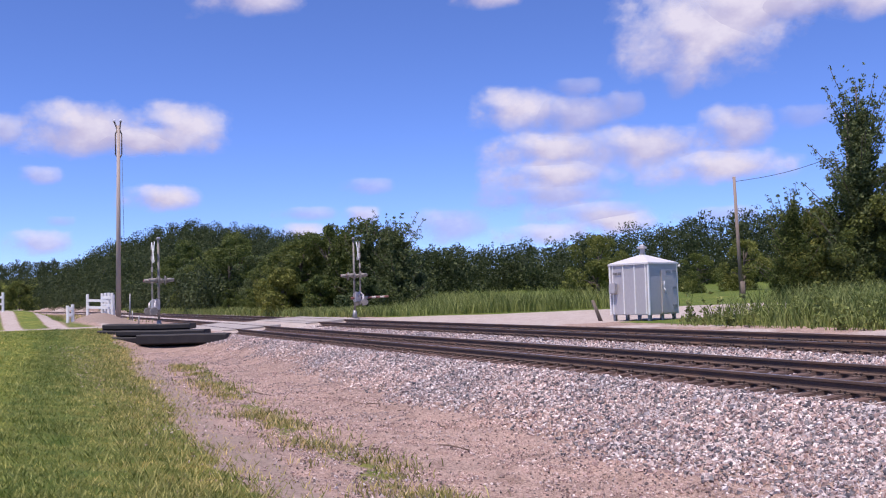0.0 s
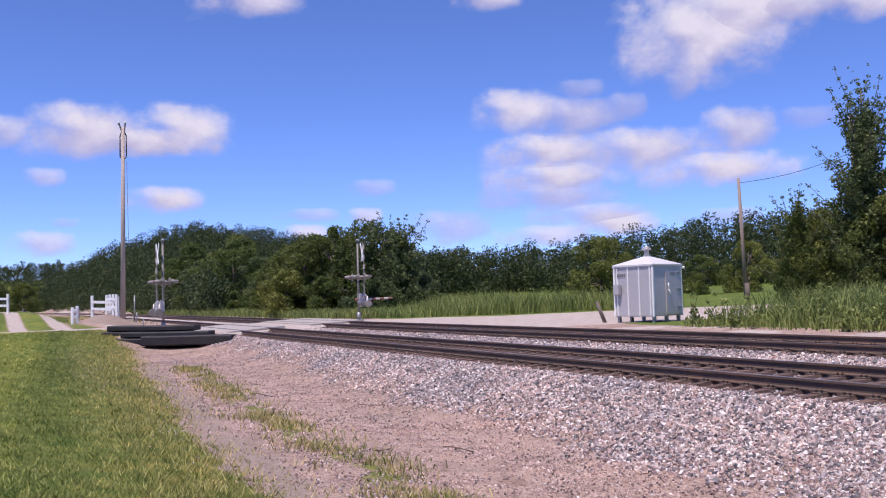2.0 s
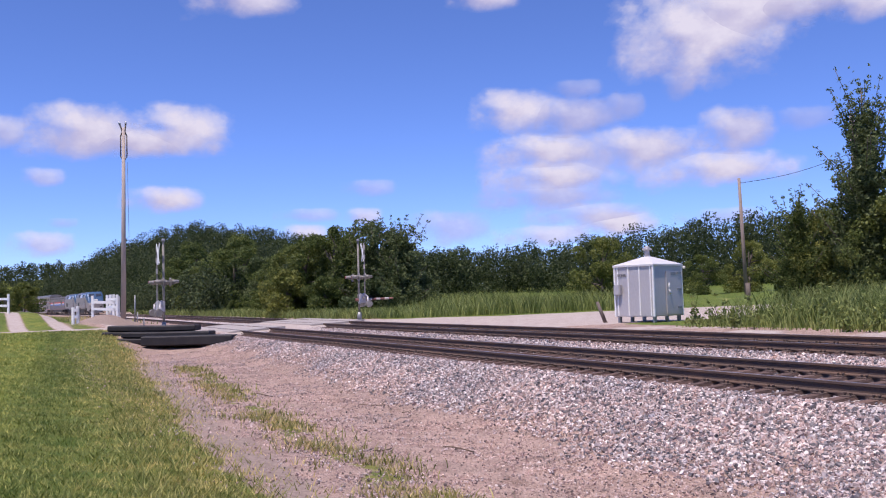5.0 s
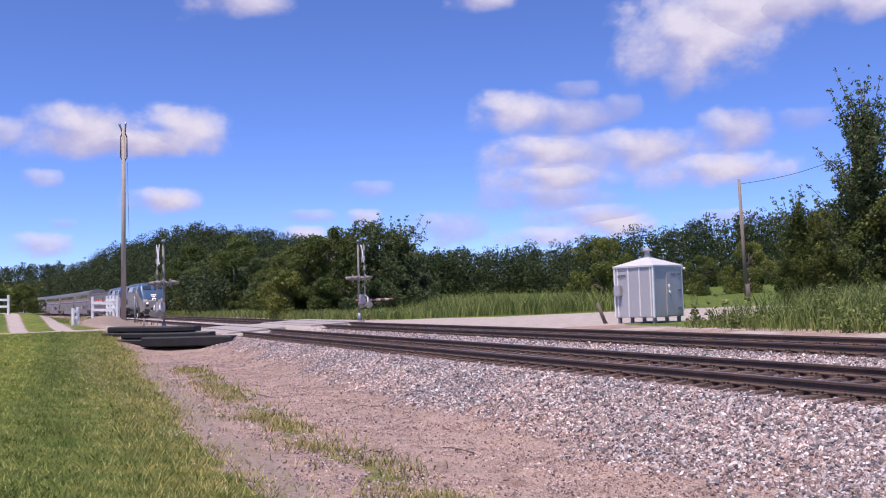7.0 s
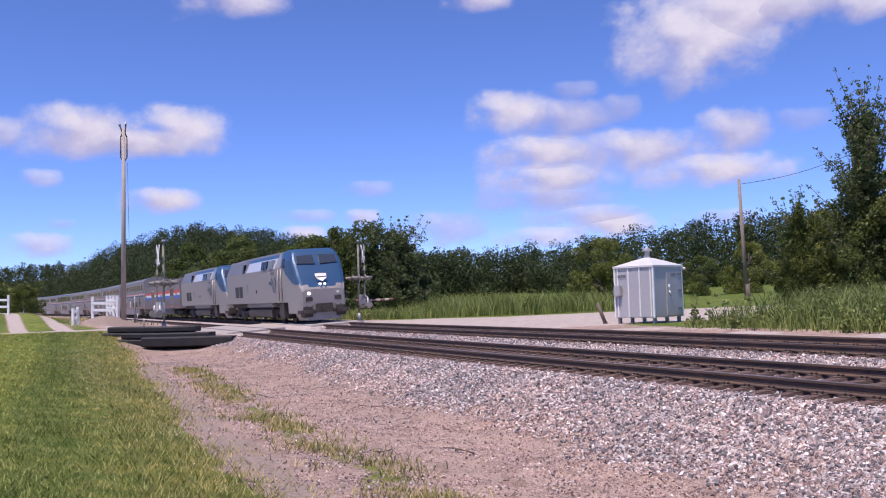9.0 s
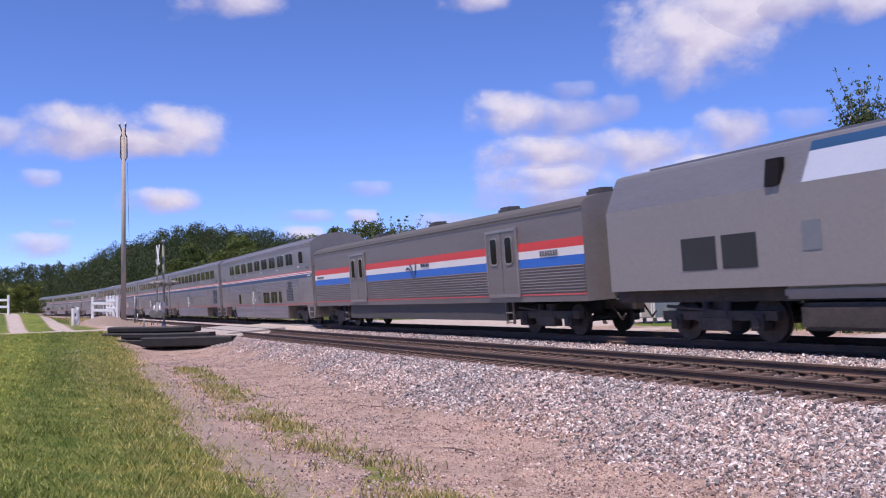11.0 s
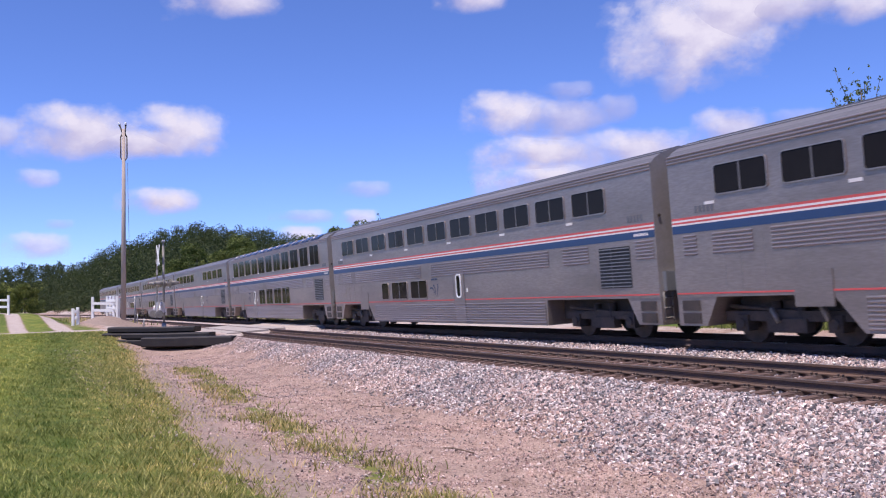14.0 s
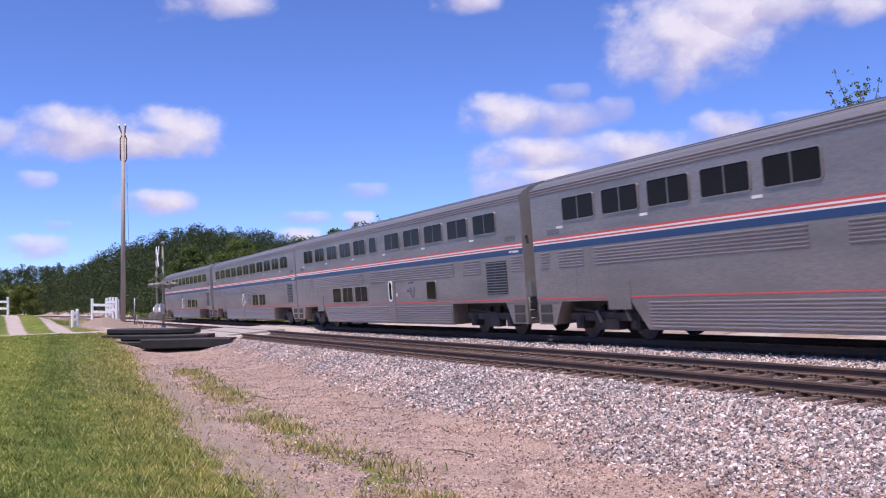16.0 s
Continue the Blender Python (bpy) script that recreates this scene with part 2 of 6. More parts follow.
def ground_mat():
    """Zones in the colour attribute: red grass, green ballast, blue dirt and road; black is sandy gravel."""
    m, nt, b = tree_of("ground_cover")
    at = nt.nodes.new("ShaderNodeAttribute")
    at.attribute_name = "zone"
    sep = nt.nodes.new("ShaderNodeSeparateColor")
    nt.links.new(at.outputs["Color"], sep.inputs[0])
    fine, mid, big = noise_of(nt, 14, 6), noise_of(nt, 2.2, 6), noise_of(nt, 0.22, 4)

    def mask(src, lo=0.42, hi=0.62):
        a = nt.nodes.new("ShaderNodeMath")
        a.operation = "MULTIPLY_ADD"
        nt.links.new(mid, a.inputs[0])
        a.inputs[1].default_value = 0.6
        c = nt.nodes.new("ShaderNodeMath")
        c.operation = "ADD"
        nt.links.new(src, a.inputs[2])
        nt.links.new(a.outputs[0], c.inputs[0])
        c.inputs[1].default_value = -0.3
        return ramp(nt, c.outputs[0], [(lo, (0, 0, 0)), (hi, (1, 1, 1))])

    rnd, dist = gravel_nodes(nt, 46)
    sand = mixc(nt, 0.42, ramp(nt, fine, [(0.3, (0.34, 0.245, 0.20)), (0.7, (0.54, 0.405, 0.34))]), ramp(nt, rnd, PEBBLES))
    sand = mixc(nt, 1.0, sand, ramp(nt, mid, [(0.32, (0.72, 0.68, 0.66)), (0.5, (1.0, 1.0, 1.0)), (0.7, (1.14, 1.12, 1.1))]), "MULTIPLY")
    # Colour drops towards pebble edges, painting in the shade between pebbles.
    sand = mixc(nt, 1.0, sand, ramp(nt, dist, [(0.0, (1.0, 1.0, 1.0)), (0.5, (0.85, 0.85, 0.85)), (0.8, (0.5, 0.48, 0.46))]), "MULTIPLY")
    sand = mixc(nt, 1.0, sand, ramp(nt, big, [(0.35, (0.86, 0.84, 0.82)), (0.65, (1.1, 1.05, 1.02))]), "MULTIPLY")
    rnd2, dist2 = gravel_nodes(nt, 28)
    # Ballast cells darken at their rims in place of shaded gaps.
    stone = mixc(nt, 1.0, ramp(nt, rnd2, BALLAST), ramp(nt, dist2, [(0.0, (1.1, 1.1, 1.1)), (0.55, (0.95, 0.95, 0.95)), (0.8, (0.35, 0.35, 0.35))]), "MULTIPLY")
    grass = ramp(nt, mid, [(0.25, (0.09, 0.12, 0.026)), (0.55, (0.125, 0.145, 0.038)), (0.8, (0.21, 0.185, 0.08))])
    speck = noise_of(nt, 55, 4)
    grass = mixc(nt, 1.0, grass, ramp(nt, speck, [(0.3, (0.45, 0.5, 0.4)), (0.7, (1.5, 1.45, 1.4))]), "MULTIPLY")
    grass = mixc(nt, 1.0, grass, ramp(nt, big, [(0.35, (0.8, 0.9, 0.8)), (0.65, (1.2, 1.1, 1.1))]), "MULTIPLY")
    grass = mixc(nt, 1.0, grass, bands(nt), "MULTIPLY")
    road = ramp(nt, fine, [(0.3, (0.36, 0.305, 0.27)), (0.7, (0.50, 0.44, 0.40))])
    road = mixc(nt, 1.0, road, ramp(nt, mid, [(0.3, (0.85, 0.8, 0.78)), (0.7, (1.1, 1.1, 1.1))]), "MULTIPLY")
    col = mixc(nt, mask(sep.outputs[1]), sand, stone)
    col = mixc(nt, mask(sep.outputs[2]), col, road)
    col = mixc(nt, mask(sep.outputs[0]), col, grass)
    earth = at.outputs["Alpha"]
    col = mixc(nt, mask(earth), ramp(nt, fine, [(0.3, (0.21, 0.155, 0.125)), (0.7, (0.35, 0.275, 0.23))]), col)
    nt.links.new(col, b.inputs["Base Color"])
    b.inputs["Roughness"].default_value = 0.9
    b.inputs["Specular IOR Level"].default_value = 0.2
    bump(nt, b, dist, 0.4, 0.03)
    return m


M["ground"] = ground_mat()


def cloud_mat():
    m, nt, b = tree_of("self_lit_cloud")
    nt.nodes.remove(b)
    tc = nt.nodes.new("ShaderNodeTexCoord")
    info = nt.nodes.new("ShaderNodeObjectInfo")
    mul = nt.nodes.new("ShaderNodeMath")
    mul.operation = "MULTIPLY"
    nt.links.new(info.outputs["Random"], mul.inputs[0])
    mul.inputs[1].default_value = 40

    def n4(scale, detail, stretch):
        mp = nt.nodes.new("ShaderNodeMapping")
        mp.inputs["Scale"].default_value = stretch
        nt.links.new(tc.outputs["Object"], mp.inputs[0])
        n = nt.nodes.new("ShaderNodeTexNoise")
        n.noise_dimensions = "4D"
        n.inputs["Scale"].default_value, n.inputs["Detail"].default_value, n.inputs["Roughness"].default_value = scale, detail, 0.55
        nt.links.new(mp.outputs[0], n.inputs["Vector"])
        nt.links.new(mul.outputs[0], n.inputs["W"])
        return n.outputs[0]

    def math_(op, a, c, d=None):
        k = nt.nodes.new("ShaderNodeMath")
        k.operation = op
        for i, v in enumerate((a, c, d)):
            if v is None:
                continue
            if isinstance(v, (int, float)):
                k.inputs[i].default_value = v
            else:
                nt.links.new(v, k.inputs[i])
        return k.outputs[0]

    billow = n4(0.010, 7, (1, 1.3, 1))
    shape = nt.nodes.new("ShaderNodeAttribute")
    shape.attribute_name = "body"
    sep = nt.nodes.new("ShaderNodeSeparateColor")
    nt.links.new(shape.outputs["Color"], sep.inputs[0])
    dens = math_("MULTIPLY_ADD", math_("SUBTRACT", billow, 0.5), 1.75, sep.outputs[0])
    cover = ramp(nt, dens, [(0.04, (0, 0, 0)), (0.24, (0.14, 0.14, 0.14)), (0.48, (0.56, 0.56, 0.56)), (0.85, (1, 1, 1))])
    a = nt.nodes.new("ShaderNodeSeparateColor")
    nt.links.new(cover, a.inputs[0])
    alpha = math_("MULTIPLY", a.outputs[0], shape.outputs["Alpha"])
    # Sunlit tops and shaded bases are painted into the emission colour.
    tone = math_("MULTIPLY_ADD", math_("SUBTRACT", n4(0.012, 5, (1, 1.5, 1)), 0.5), 1.2, sep.outputs[1])
    col = ramp(nt, tone, [(0.05, (0.44, 0.43, 0.64)), (0.45, (0.58, 0.56, 0.76)), (0.85, (0.84, 0.82, 0.92))])
    em = nt.nodes.new("ShaderNodeEmission")
    nt.links.new(col, em.inputs[0])
    em.inputs[1].default_value = 0.63
    tr = nt.nodes.new("ShaderNodeBsdfTransparent")
    mx = nt.nodes.new("ShaderNodeMixShader")
    nt.links.new(alpha, mx.inputs[0])
    nt.links.new(tr.outputs[0], mx.inputs[1])
    nt.links.new(em.outputs[0], mx.inputs[2])
    nt.links.new(mx.outputs[0], nt.nodes["Material Output"].inputs[0])
    return m


M["cloud"] = cloud_mat()


# ---- mesh helpers ----
def empty(name, at, label, category, group=""):
    ob = new(name)
    ob.matrix_basis = at if isinstance(at, Matrix) else Matrix.Translation(at)
    return tagged(ob, label, category, group)


def to_mesh(name, bm, mats, smooth=False):
    me = bpy.data.meshes.new(name)
    bm.to_mesh(me)
    bm.free()
    for k in (mats if isinstance(mats, (list, tuple)) else [mats]):
        me.materials.append(M[k])
    if smooth:
        me.shade_smooth()
    return me


def part(name, bm, mats, parent=None, label="", smooth=False, at=None):
    """One mesh object under a thing; bm may be a ready mesh, which is then shared."""
    me = bm if isinstance(bm, bpy.types.Mesh) else to_mesh(name, bm, mats, smooth)
    ob = new(name, me)
    ob.parent = parent
    if at is not None:
        ob.matrix_basis = at if isinstance(at, Matrix) else Matrix.Translation(at)
    return tagged(ob, label)


def thing(name, bm, mats, label, category, group="", kind="", smooth=False, at=None):
    return tagged(part(name, bm, mats, None, "", smooth, at), label, category, group, kind)


def box(bm, x0, x1, y0, y1, z0, z1, mat=0):
    vs = [bm.verts.new((x, y, z)) for x in (x0, x1) for y in (y0, y1) for z in (z0, z1)]
    for f in ((0, 1, 3, 2), (4, 6, 7, 5), (0, 4, 5, 1), (2, 3, 7, 6), (0, 2, 6, 4), (1, 5, 7, 3)):
        bm.faces.new([vs[i] for i in f]).material_index = mat
    return vs


def new_box(x0, x1, y0, y1, z0, z1, bevel=0.0):
    bm = bmesh.new()
    box(bm, x0, x1, y0, y1, z0, z1)
    if bevel:
        bmesh.ops.bevel(bm, geom=bm.edges[:], offset=bevel, segments=2, affect="EDGES")
    return bm


def tube(bm, a, b, r0, r1=None, n=10, mat=0):
    """A tapered round bar from a to b, closed."""
    a, b, r1 = Vector(a), Vector(b), r0 if r1 is None else r1
    turn = (b - a).to_track_quat("Z", "Y").to_matrix()
    rings = []
    for c, r in ((a, r0), (b, r1)):
        rings.append([bm.verts.new(c + turn @ Vector((r * math.cos(2 * math.pi * i / n), r * math.sin(2 * math.pi * i / n), 0))) for i in range(n)])
    for i in range(n):
        f = bm.faces.new((rings[0][i], rings[0][(i + 1) % n], rings[1][(i + 1) % n], rings[1][i]))
        f.material_index, f.smooth = mat, True
    bm.faces.new(rings[0][::-1]).material_index = mat
    bm.faces.new(rings[1]).material_index = mat


def new_tube(a, b, r0, r1=None, n=10):
    bm = bmesh.new()
    tube(bm, a, b, r0, r1, n)
    return bm


def from_numpy(name, verts, faces, mat):
    me = bpy.data.meshes.new(name)
    me.vertices.add(len(verts))
    me.vertices.foreach_set("co", np.asarray(verts, np.float32).ravel())
    k = faces.shape[1]
    me.loops.add(faces.size)
    me.loops.foreach_set("vertex_index", faces.astype(np.int32).ravel())
    me.polygons.add(len(faces))
    me.polygons.foreach_set("loop_start", np.arange(0, faces.size, k, dtype=np.int32))
    me.update(calc_edges=True)
    me.shade_flat()
    me.materials.append(M[mat])
    return me


# ---- plan: s runs along the near track's near rail, away from the eye; q is square to it, growing away from the eye ----
TH = radians(25.6238)
AWAY, SIDE = np.array([-math.sin(TH), math.cos(TH)]), np.array([math.cos(TH), math.sin(TH)])
DIST, BEND, TWIST = 11.101, 0.0003974, -5.543e-6


def ease(a, b, v):
    t = np.clip((v - a) / (b - a), 0, 1)
    return t * t * (3 - 2 * t)


def bow(s):
    c = np.clip(s, -60.0, 300.0)
    return BEND * c * c / 2 + TWIST * c ** 3 / 6 + (s - c) * (BEND * c + TWIST * c * c / 2)


def plan(s, q, z=0.0):
    x = AWAY[0] * s + SIDE[0] * (DIST + q + bow(s))
    y = AWAY[1] * s + SIDE[1] * (DIST + q + bow(s))
    return x, y, z


def line(s, q, z=0.0):
    """Like plan, along the rails themselves, which ease outwards past the crossing."""
    return plan(s, q + 0.3 * float(ease(40, 70, s)), z)


def heading(s):
    """Degrees of the track's direction of travel (towards smaller s)."""
    (x0, y0, _), (x1, y1, _) = line(s + 0.5, 0), line(s - 0.5, 0)
    return math.degrees(math.atan2(y1 - y0, x1 - x0))


def sq_of(x, y):
    s = AWAY[0] * x + AWAY[1] * y
    return s, SIDE[0] * x + SIDE[1] * y - DIST - bow(s)


PROFILE_Q = np.array([-60, -15, -11, -9.2, -7.4, -6.2, -4.2, -2.8, -0.95, -0.6, 0, 1.5, 2.15, 2.7, 3.3, 3.9, 4.5, 6.0, 6.7, 7.3, 8.4, 9.5, 18, 43, 100, 200, 400])
PROFILE_Z = np.array([-0.1, -0.2, -0.35, -0.55, -0.78, -0.93, -1.0, -0.92, -0.29, -0.25, -0.245, -0.145, -0.15, -0.2, -0.1, -0.02, -0.015, 0.05, 0.03, -0.1, 0.0, 0.12, 0.15, 0.55, 2.0, 4.5, 9.0])


# the wooded hill's height against its bearing from the crossing's near side
HILL_SLOPE = np.array([-0.50, -0.43, -0.395, -0.365, -0.33, -0.28, -0.2, -0.155, -0.1, 0.0])
HILL_TOP = np.array([0.0, 2.5, 5.5, 12.0, 15.0, 17.5, 14.5, 10.5, 4.0, 0.0])


def ground_z(s, q):
    s, q = np.asarray(s, float), np.asarray(q, float)
    z = np.interp(q, PROFILE_Q, PROFILE_Z)
    near = 1 - ease(-1.2, -0.4, q)
    rise = ease(38, 53, s - 2.6 * ease(-6.8, -4.8, q)) * near
    z = z * (1 - rise) + 0.22 * rise
    z = z + ease(55, 78, s) * ease(-6.0, -10.0, q) * 0.95
    z = z + 0.72 * np.exp(-(((s - 62.3) / 4.6) ** 2 + ((q + 5.6) / 1.6) ** 2))
    cross = ease(47.5, 49, s) * (1 - ease(60, 62, s)) * ease(-8, -2, q) * (1 - ease(9, 12, q))
    z = z * (1 - cross) + cross * np.interp(q, [-8, -0.5, 2, 4, 6.5, 12], [0.2, -0.06, 0.05, 0.14, 0.2, 0.16])
    x, y, _ = plan(s, q)
    slope = x / np.maximum(np.abs(y), 1)
    hill = np.interp(slope, HILL_SLOPE, HILL_TOP) * np.exp(-((y - 325) / 75) ** 2) + 3 * ease(120, 300, s) * ease(20, 80, q)
    ridge = 22 * np.exp(-((y - 710) / 55) ** 2) * ease(-0.26, -0.36, x / np.maximum(y, 1)) * (y > 500)
    return z + hill * ease(6, 16, q) + ridge


# ---- ground ----
def steps(*spans):
    out = []
    for a, b, d in spans:
        out += list(np.arange(a, b, d))
    return np.array(out + [spans[-1][1]])


def wobble(s, q, k=0.35):
    return np.array([noise.noise((a * k, b * k, 3.1)) for a, b in zip(s, q)])


def relief(s, q):
    """Unevenness of the ground near the tracks: tussocks on the bank, gullies and heaps in the sand."""
    near = (np.abs(s) < 150) & (np.abs(q) < 60)
    quiet = np.where((q > -0.9) & (q < 7), 0.15, 1.0)
    sandy = ease(-7.4, -6.4, q) * (1 - ease(-2.8, -1.8, q)) * (1 - ease(36, 44, s))
    lumps = 0.09 * np.abs(wobble(s, q, 0.9)) + 0.04 * wobble(s, q, 2.7)
    return np.where(near, (0.06 * wobble(s, q) + 0.025 * wobble(s, q, 1.6)) * quiet + lumps * sandy, 0)


def rut_q(s):
    """Middle of the bare rut that runs down the bank."""
    return np.interp(s, [8, 12, 16, 24, 31, 40], [-8.3, -8.1, -7.85, -7.2, -6.7, -5.9])


def weedy_q(s):
    """Middle of the weedy strip between the rut and the sand."""
    return np.interp(s, [8, 11, 15, 18, 25, 36, 42], [-6.9, -6.75, -6.55, -6.45, -5.75, -4.95, -4.6])


def edge_q(s):
    """Foot of the ballast shoulder."""
    return np.interp(s, [5, 11, 16, 21, 29, 42, 46], [-2.7, -2.75, -2.5, -2.25, -1.9, -1.2, -1.1])


def build_ground():
    S = steps((-3000, -200, 400), (-200, -20, 20), (-20, 4, 2), (4, 34, 0.2), (34, 80, 0.5), (80, 140, 2), (140, 500, 8), (500, 900, 50), (900, 4000, 400))
    Q = steps((-3000, -200, 400), (-200, -40, 16), (-40, -16, 1.0), (-16, 10, 0.2), (10, 24, 0.7), (24, 120, 4), (120, 360, 12), (360, 900, 60), (900, 4000, 400))
    ss, qq = (a.ravel() for a in np.meshgrid(S, Q, indexing="ij"))
    x, y, _ = plan(ss, qq)
    z = ground_z(ss, qq)
    w, w2 = wobble(ss, qq), wobble(ss, qq, 1.6)
    z = z + relief(ss, qq)
    rut = np.exp(-((qq - rut_q(ss) + 0.35 * w + 0.25 * w2) / np.interp(ss, [8, 24, 40], [0.62, 0.55, 0.75])) ** 2) * ease(3, 6, ss) * (1 - ease(36, 44, ss))
    weedy = np.exp(-((qq - weedy_q(ss) + 0.3 * w) / 0.5) ** 2) * (1 - ease(30, 38, ss)) * np.clip(0.5 + 1.5 * w2, 0, 0.85)
    grass = (1 - ease(-0.8, 0.5, qq - rut_q(ss) + 0.7 * w + 0.4 * w2)) * (1 - 0.8 * rut)
    grass = np.maximum(grass, weedy)
    grass = grass * (1 - ease(44, 50, ss) * ease(-6.5, -4.5, qq))
    far = ease(11.0, 12.2, qq + 1.2 * w)
    lot = ease(30.5, 33, ss + w) * (1 - ease(60, 61.5, y + 0.4 * w)) * (1 - ease(60, 66, ss)) * ease(8.3, 8.8, qq)
    verge = ease(8.0, 8.6, qq) * (1 - ease(11.0, 12.2, qq + 1.2 * w)) * (0.5 + 0.7 * w)
    grass = np.maximum(grass, far * (1 - lot))
    beyond = ease(60, 64, ss) * (1 - ease(-7, -5, qq))
    grass = np.maximum(grass, beyond)
    ballast = ease(-0.6, 0.9, qq - edge_q(ss) + 1.0 * w + 0.6 * w2) * (1 - ease(7.9, 8.5, qq))
    ruts = sum(np.exp(-((qq + c + 0.02 * (ss - 60)) / 0.55) ** 2) for c in (8.3, 10.6)) * ease(50, 56, ss) * (1 - ease(120, 160, ss))
    cross = ease(47.6, 48.6, ss) * (1 - ease(60.5, 61.5, ss)) * ease(-7, -5, qq) * (1 - ease(9, 10, qq))
    cross = np.maximum(cross, ease(52.5, 53.2, ss) * (1 - ease(54.6, 55.5, ss)) * (1 - ease(-6, -5, qq)) * ease(-40, -38, qq))
    road = np.clip(np.maximum.reduce([lot, verge * (1 - far), ruts, cross]), 0, 1)
    grass = grass * (1 - np.maximum(ruts, cross))
    mound = np.exp(-(((ss - 61.5) / 4.8) ** 2 + ((qq + 5.2) / 1.9) ** 2))
    earth = 1 - np.clip(np.maximum(1.6 * mound - 0.3, 0.85 * rut * (0.8 + 0.6 * w2)), 0, 1)
    grass = grass * (1 - np.clip(1.5 * mound, 0, 1))
    n, k = len(S), len(Q)
    i = (np.arange(n - 1)[:, None] * k + np.arange(k - 1)[None, :]).ravel()
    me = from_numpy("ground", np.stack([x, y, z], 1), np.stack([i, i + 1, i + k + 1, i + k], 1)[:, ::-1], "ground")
    col = me.color_attributes.new("zone", "FLOAT_COLOR", "POINT")
    col.data.foreach_set("color", np.stack([grass, ballast, road, earth], 1).astype(np.float32).ravel())
    me.shade_smooth()
    tagged(new("ground", me), "mown grass, sandy gravel and ballast beside railway", "ground", kind="structure")


build_ground()


def height(s, q):
    a, b = np.array([float(s)]), np.array([float(q)])
    return float((ground_z(a, b) + relief(a, b))[0])


# ---- railway ----
def rail_mesh(s0, s1, q, z):
    """Flat-bottomed rail swept along the track, its head at z."""
    prof = [(-0.07, -0.17), (-0.07, -0.155), (-0.012, -0.135), (-0.012, -0.05), (-0.036, -0.04), (-0.036, -0.008), (-0.028, 0.0),
            (0.028, 0.0), (0.036, -0.008), (0.036, -0.04), (0.012, -0.05), (0.012, -0.135), (0.07, -0.155), (0.07, -0.17)]
    bm = bmesh.new()
    prev = None
    s = s0
    while s <= s1 + 1e-6:
        ring = [bm.verts.new(line(s, q + a, z + b)) for a, b in prof]
        if prev:
            for i in range(len(prof)):
                f = bm.faces.new((prev[i], prev[(i + 1) % len(prof)], ring[(i + 1) % len(prof)], ring[i]))
                f.material_index = 1 if i == 6 else 0
        prev = ring
        s += 2.0 if s < 80 else 8.0
    return bm


def sleeper_mesh():
    bm = new_box(-1.3, 1.3, -0.11, 0.11, -0.09, 0.09, 0.012)
    for v in bm.verts:
        v.co += Vector(noise.noise_vector(v.co * 3.0)) * 0.008
    return to_mesh("sleeper", bm, "tie_wood")


def plate_mesh():
    bm = bmesh.new()
    box(bm, -0.17, 0.17, -0.095, 0.095, 0, 0.016)
    for x, y in ((-0.1, 0.05), (0.1, -0.05), (-0.1, -0.05), (0.1, 0.05)):
        box(bm, x - 0.012, x + 0.012, y - 0.01, y + 0.01, 0.01, 0.045)
        box(bm, x - 0.02, x + 0.02, y - 0.015, y + 0.015, 0.045, 0.057)
    return to_mesh("tie_plate", bm, "plate")


SLEEPER, PLATE = sleeper_mesh(), plate_mesh()


def track(name, q, z, cant, label):
    ob = empty(name, (0, 0, 0), label, "railway track", "double track")
    for dq, dz in ((0.0, 0.0), (1.51, cant)):
        part("rail", rail_mesh(-40, 420, q + dq, z + dz), ("rail_side", "rail_top"), ob, "dark rusty rail with worn bright head")
    tilt = math.degrees(math.atan2(cant, 1.51))
    s, rnd = 2.0, random.Random(4)
    while s < 110:
        if not 48.4 < s < 60.6:
            x, y, _ = line(s, q + 0.755 + rnd.uniform(-0.03, 0.03))
            turn = heading(s) + 90 + rnd.uniform(-1.5, 1.5)
            t = part("sleeper", SLEEPER, None, ob, at=pose(x, y, z + cant / 2 - 0.186 - 0.09, 0, -tilt, turn))
            for side in (-0.755, 0.755):
                part("tie_plate", PLATE, None, t, at=Matrix.Translation((side, 0, 0.09)))
        s += 0.51 * (1 + rnd.uniform(-0.05, 0.05))
    return ob


track("railway_track", 0.0, 0.0, 0.097, "near railway track, rusty rails on wooden sleepers in ballast")
track("railway_track", 4.486, 0.21, 0.074, "far railway track, rusty rails on wooden sleepers in ballast")


# ---- level crossing surface ----
def crossing_panel(q0, q1, z0, z1, s0=48.5, s1=60.5):
    bm = bmesh.new()
    rows = []
    for s in np.linspace(s0, s1, 7):
        rows.append([bm.verts.new(line(s, q, z)) for q, z in ((q0, z0 - 0.2), (q0, z0), (q1, z1), (q1, z1 - 0.2))])
    for a, b in zip(rows, rows[1:]):
        for i in range(4):
            bm.faces.new((a[i], a[(i + 1) % 4], b[(i + 1) % 4], b[i]))
    bm.faces.new(rows[0][::-1])
    bm.faces.new(rows[-1])
    return bm


for q, z, c in ((0.0, 0.0, 0.097), (4.486, 0.21, 0.074)):
    for a, b in ((-0.75, -0.09), (0.11, 1.40), (1.60, 2.3)):
        thing("crossing_panel", crossing_panel(q + a, q + b, z + c * a / 1.51 - 0.005, z + c * b / 1.51 - 0.005), "asphalt",
              "dusty asphalt crossing panel laid between the rails", "crossing panel", "level crossing surface", "structure")


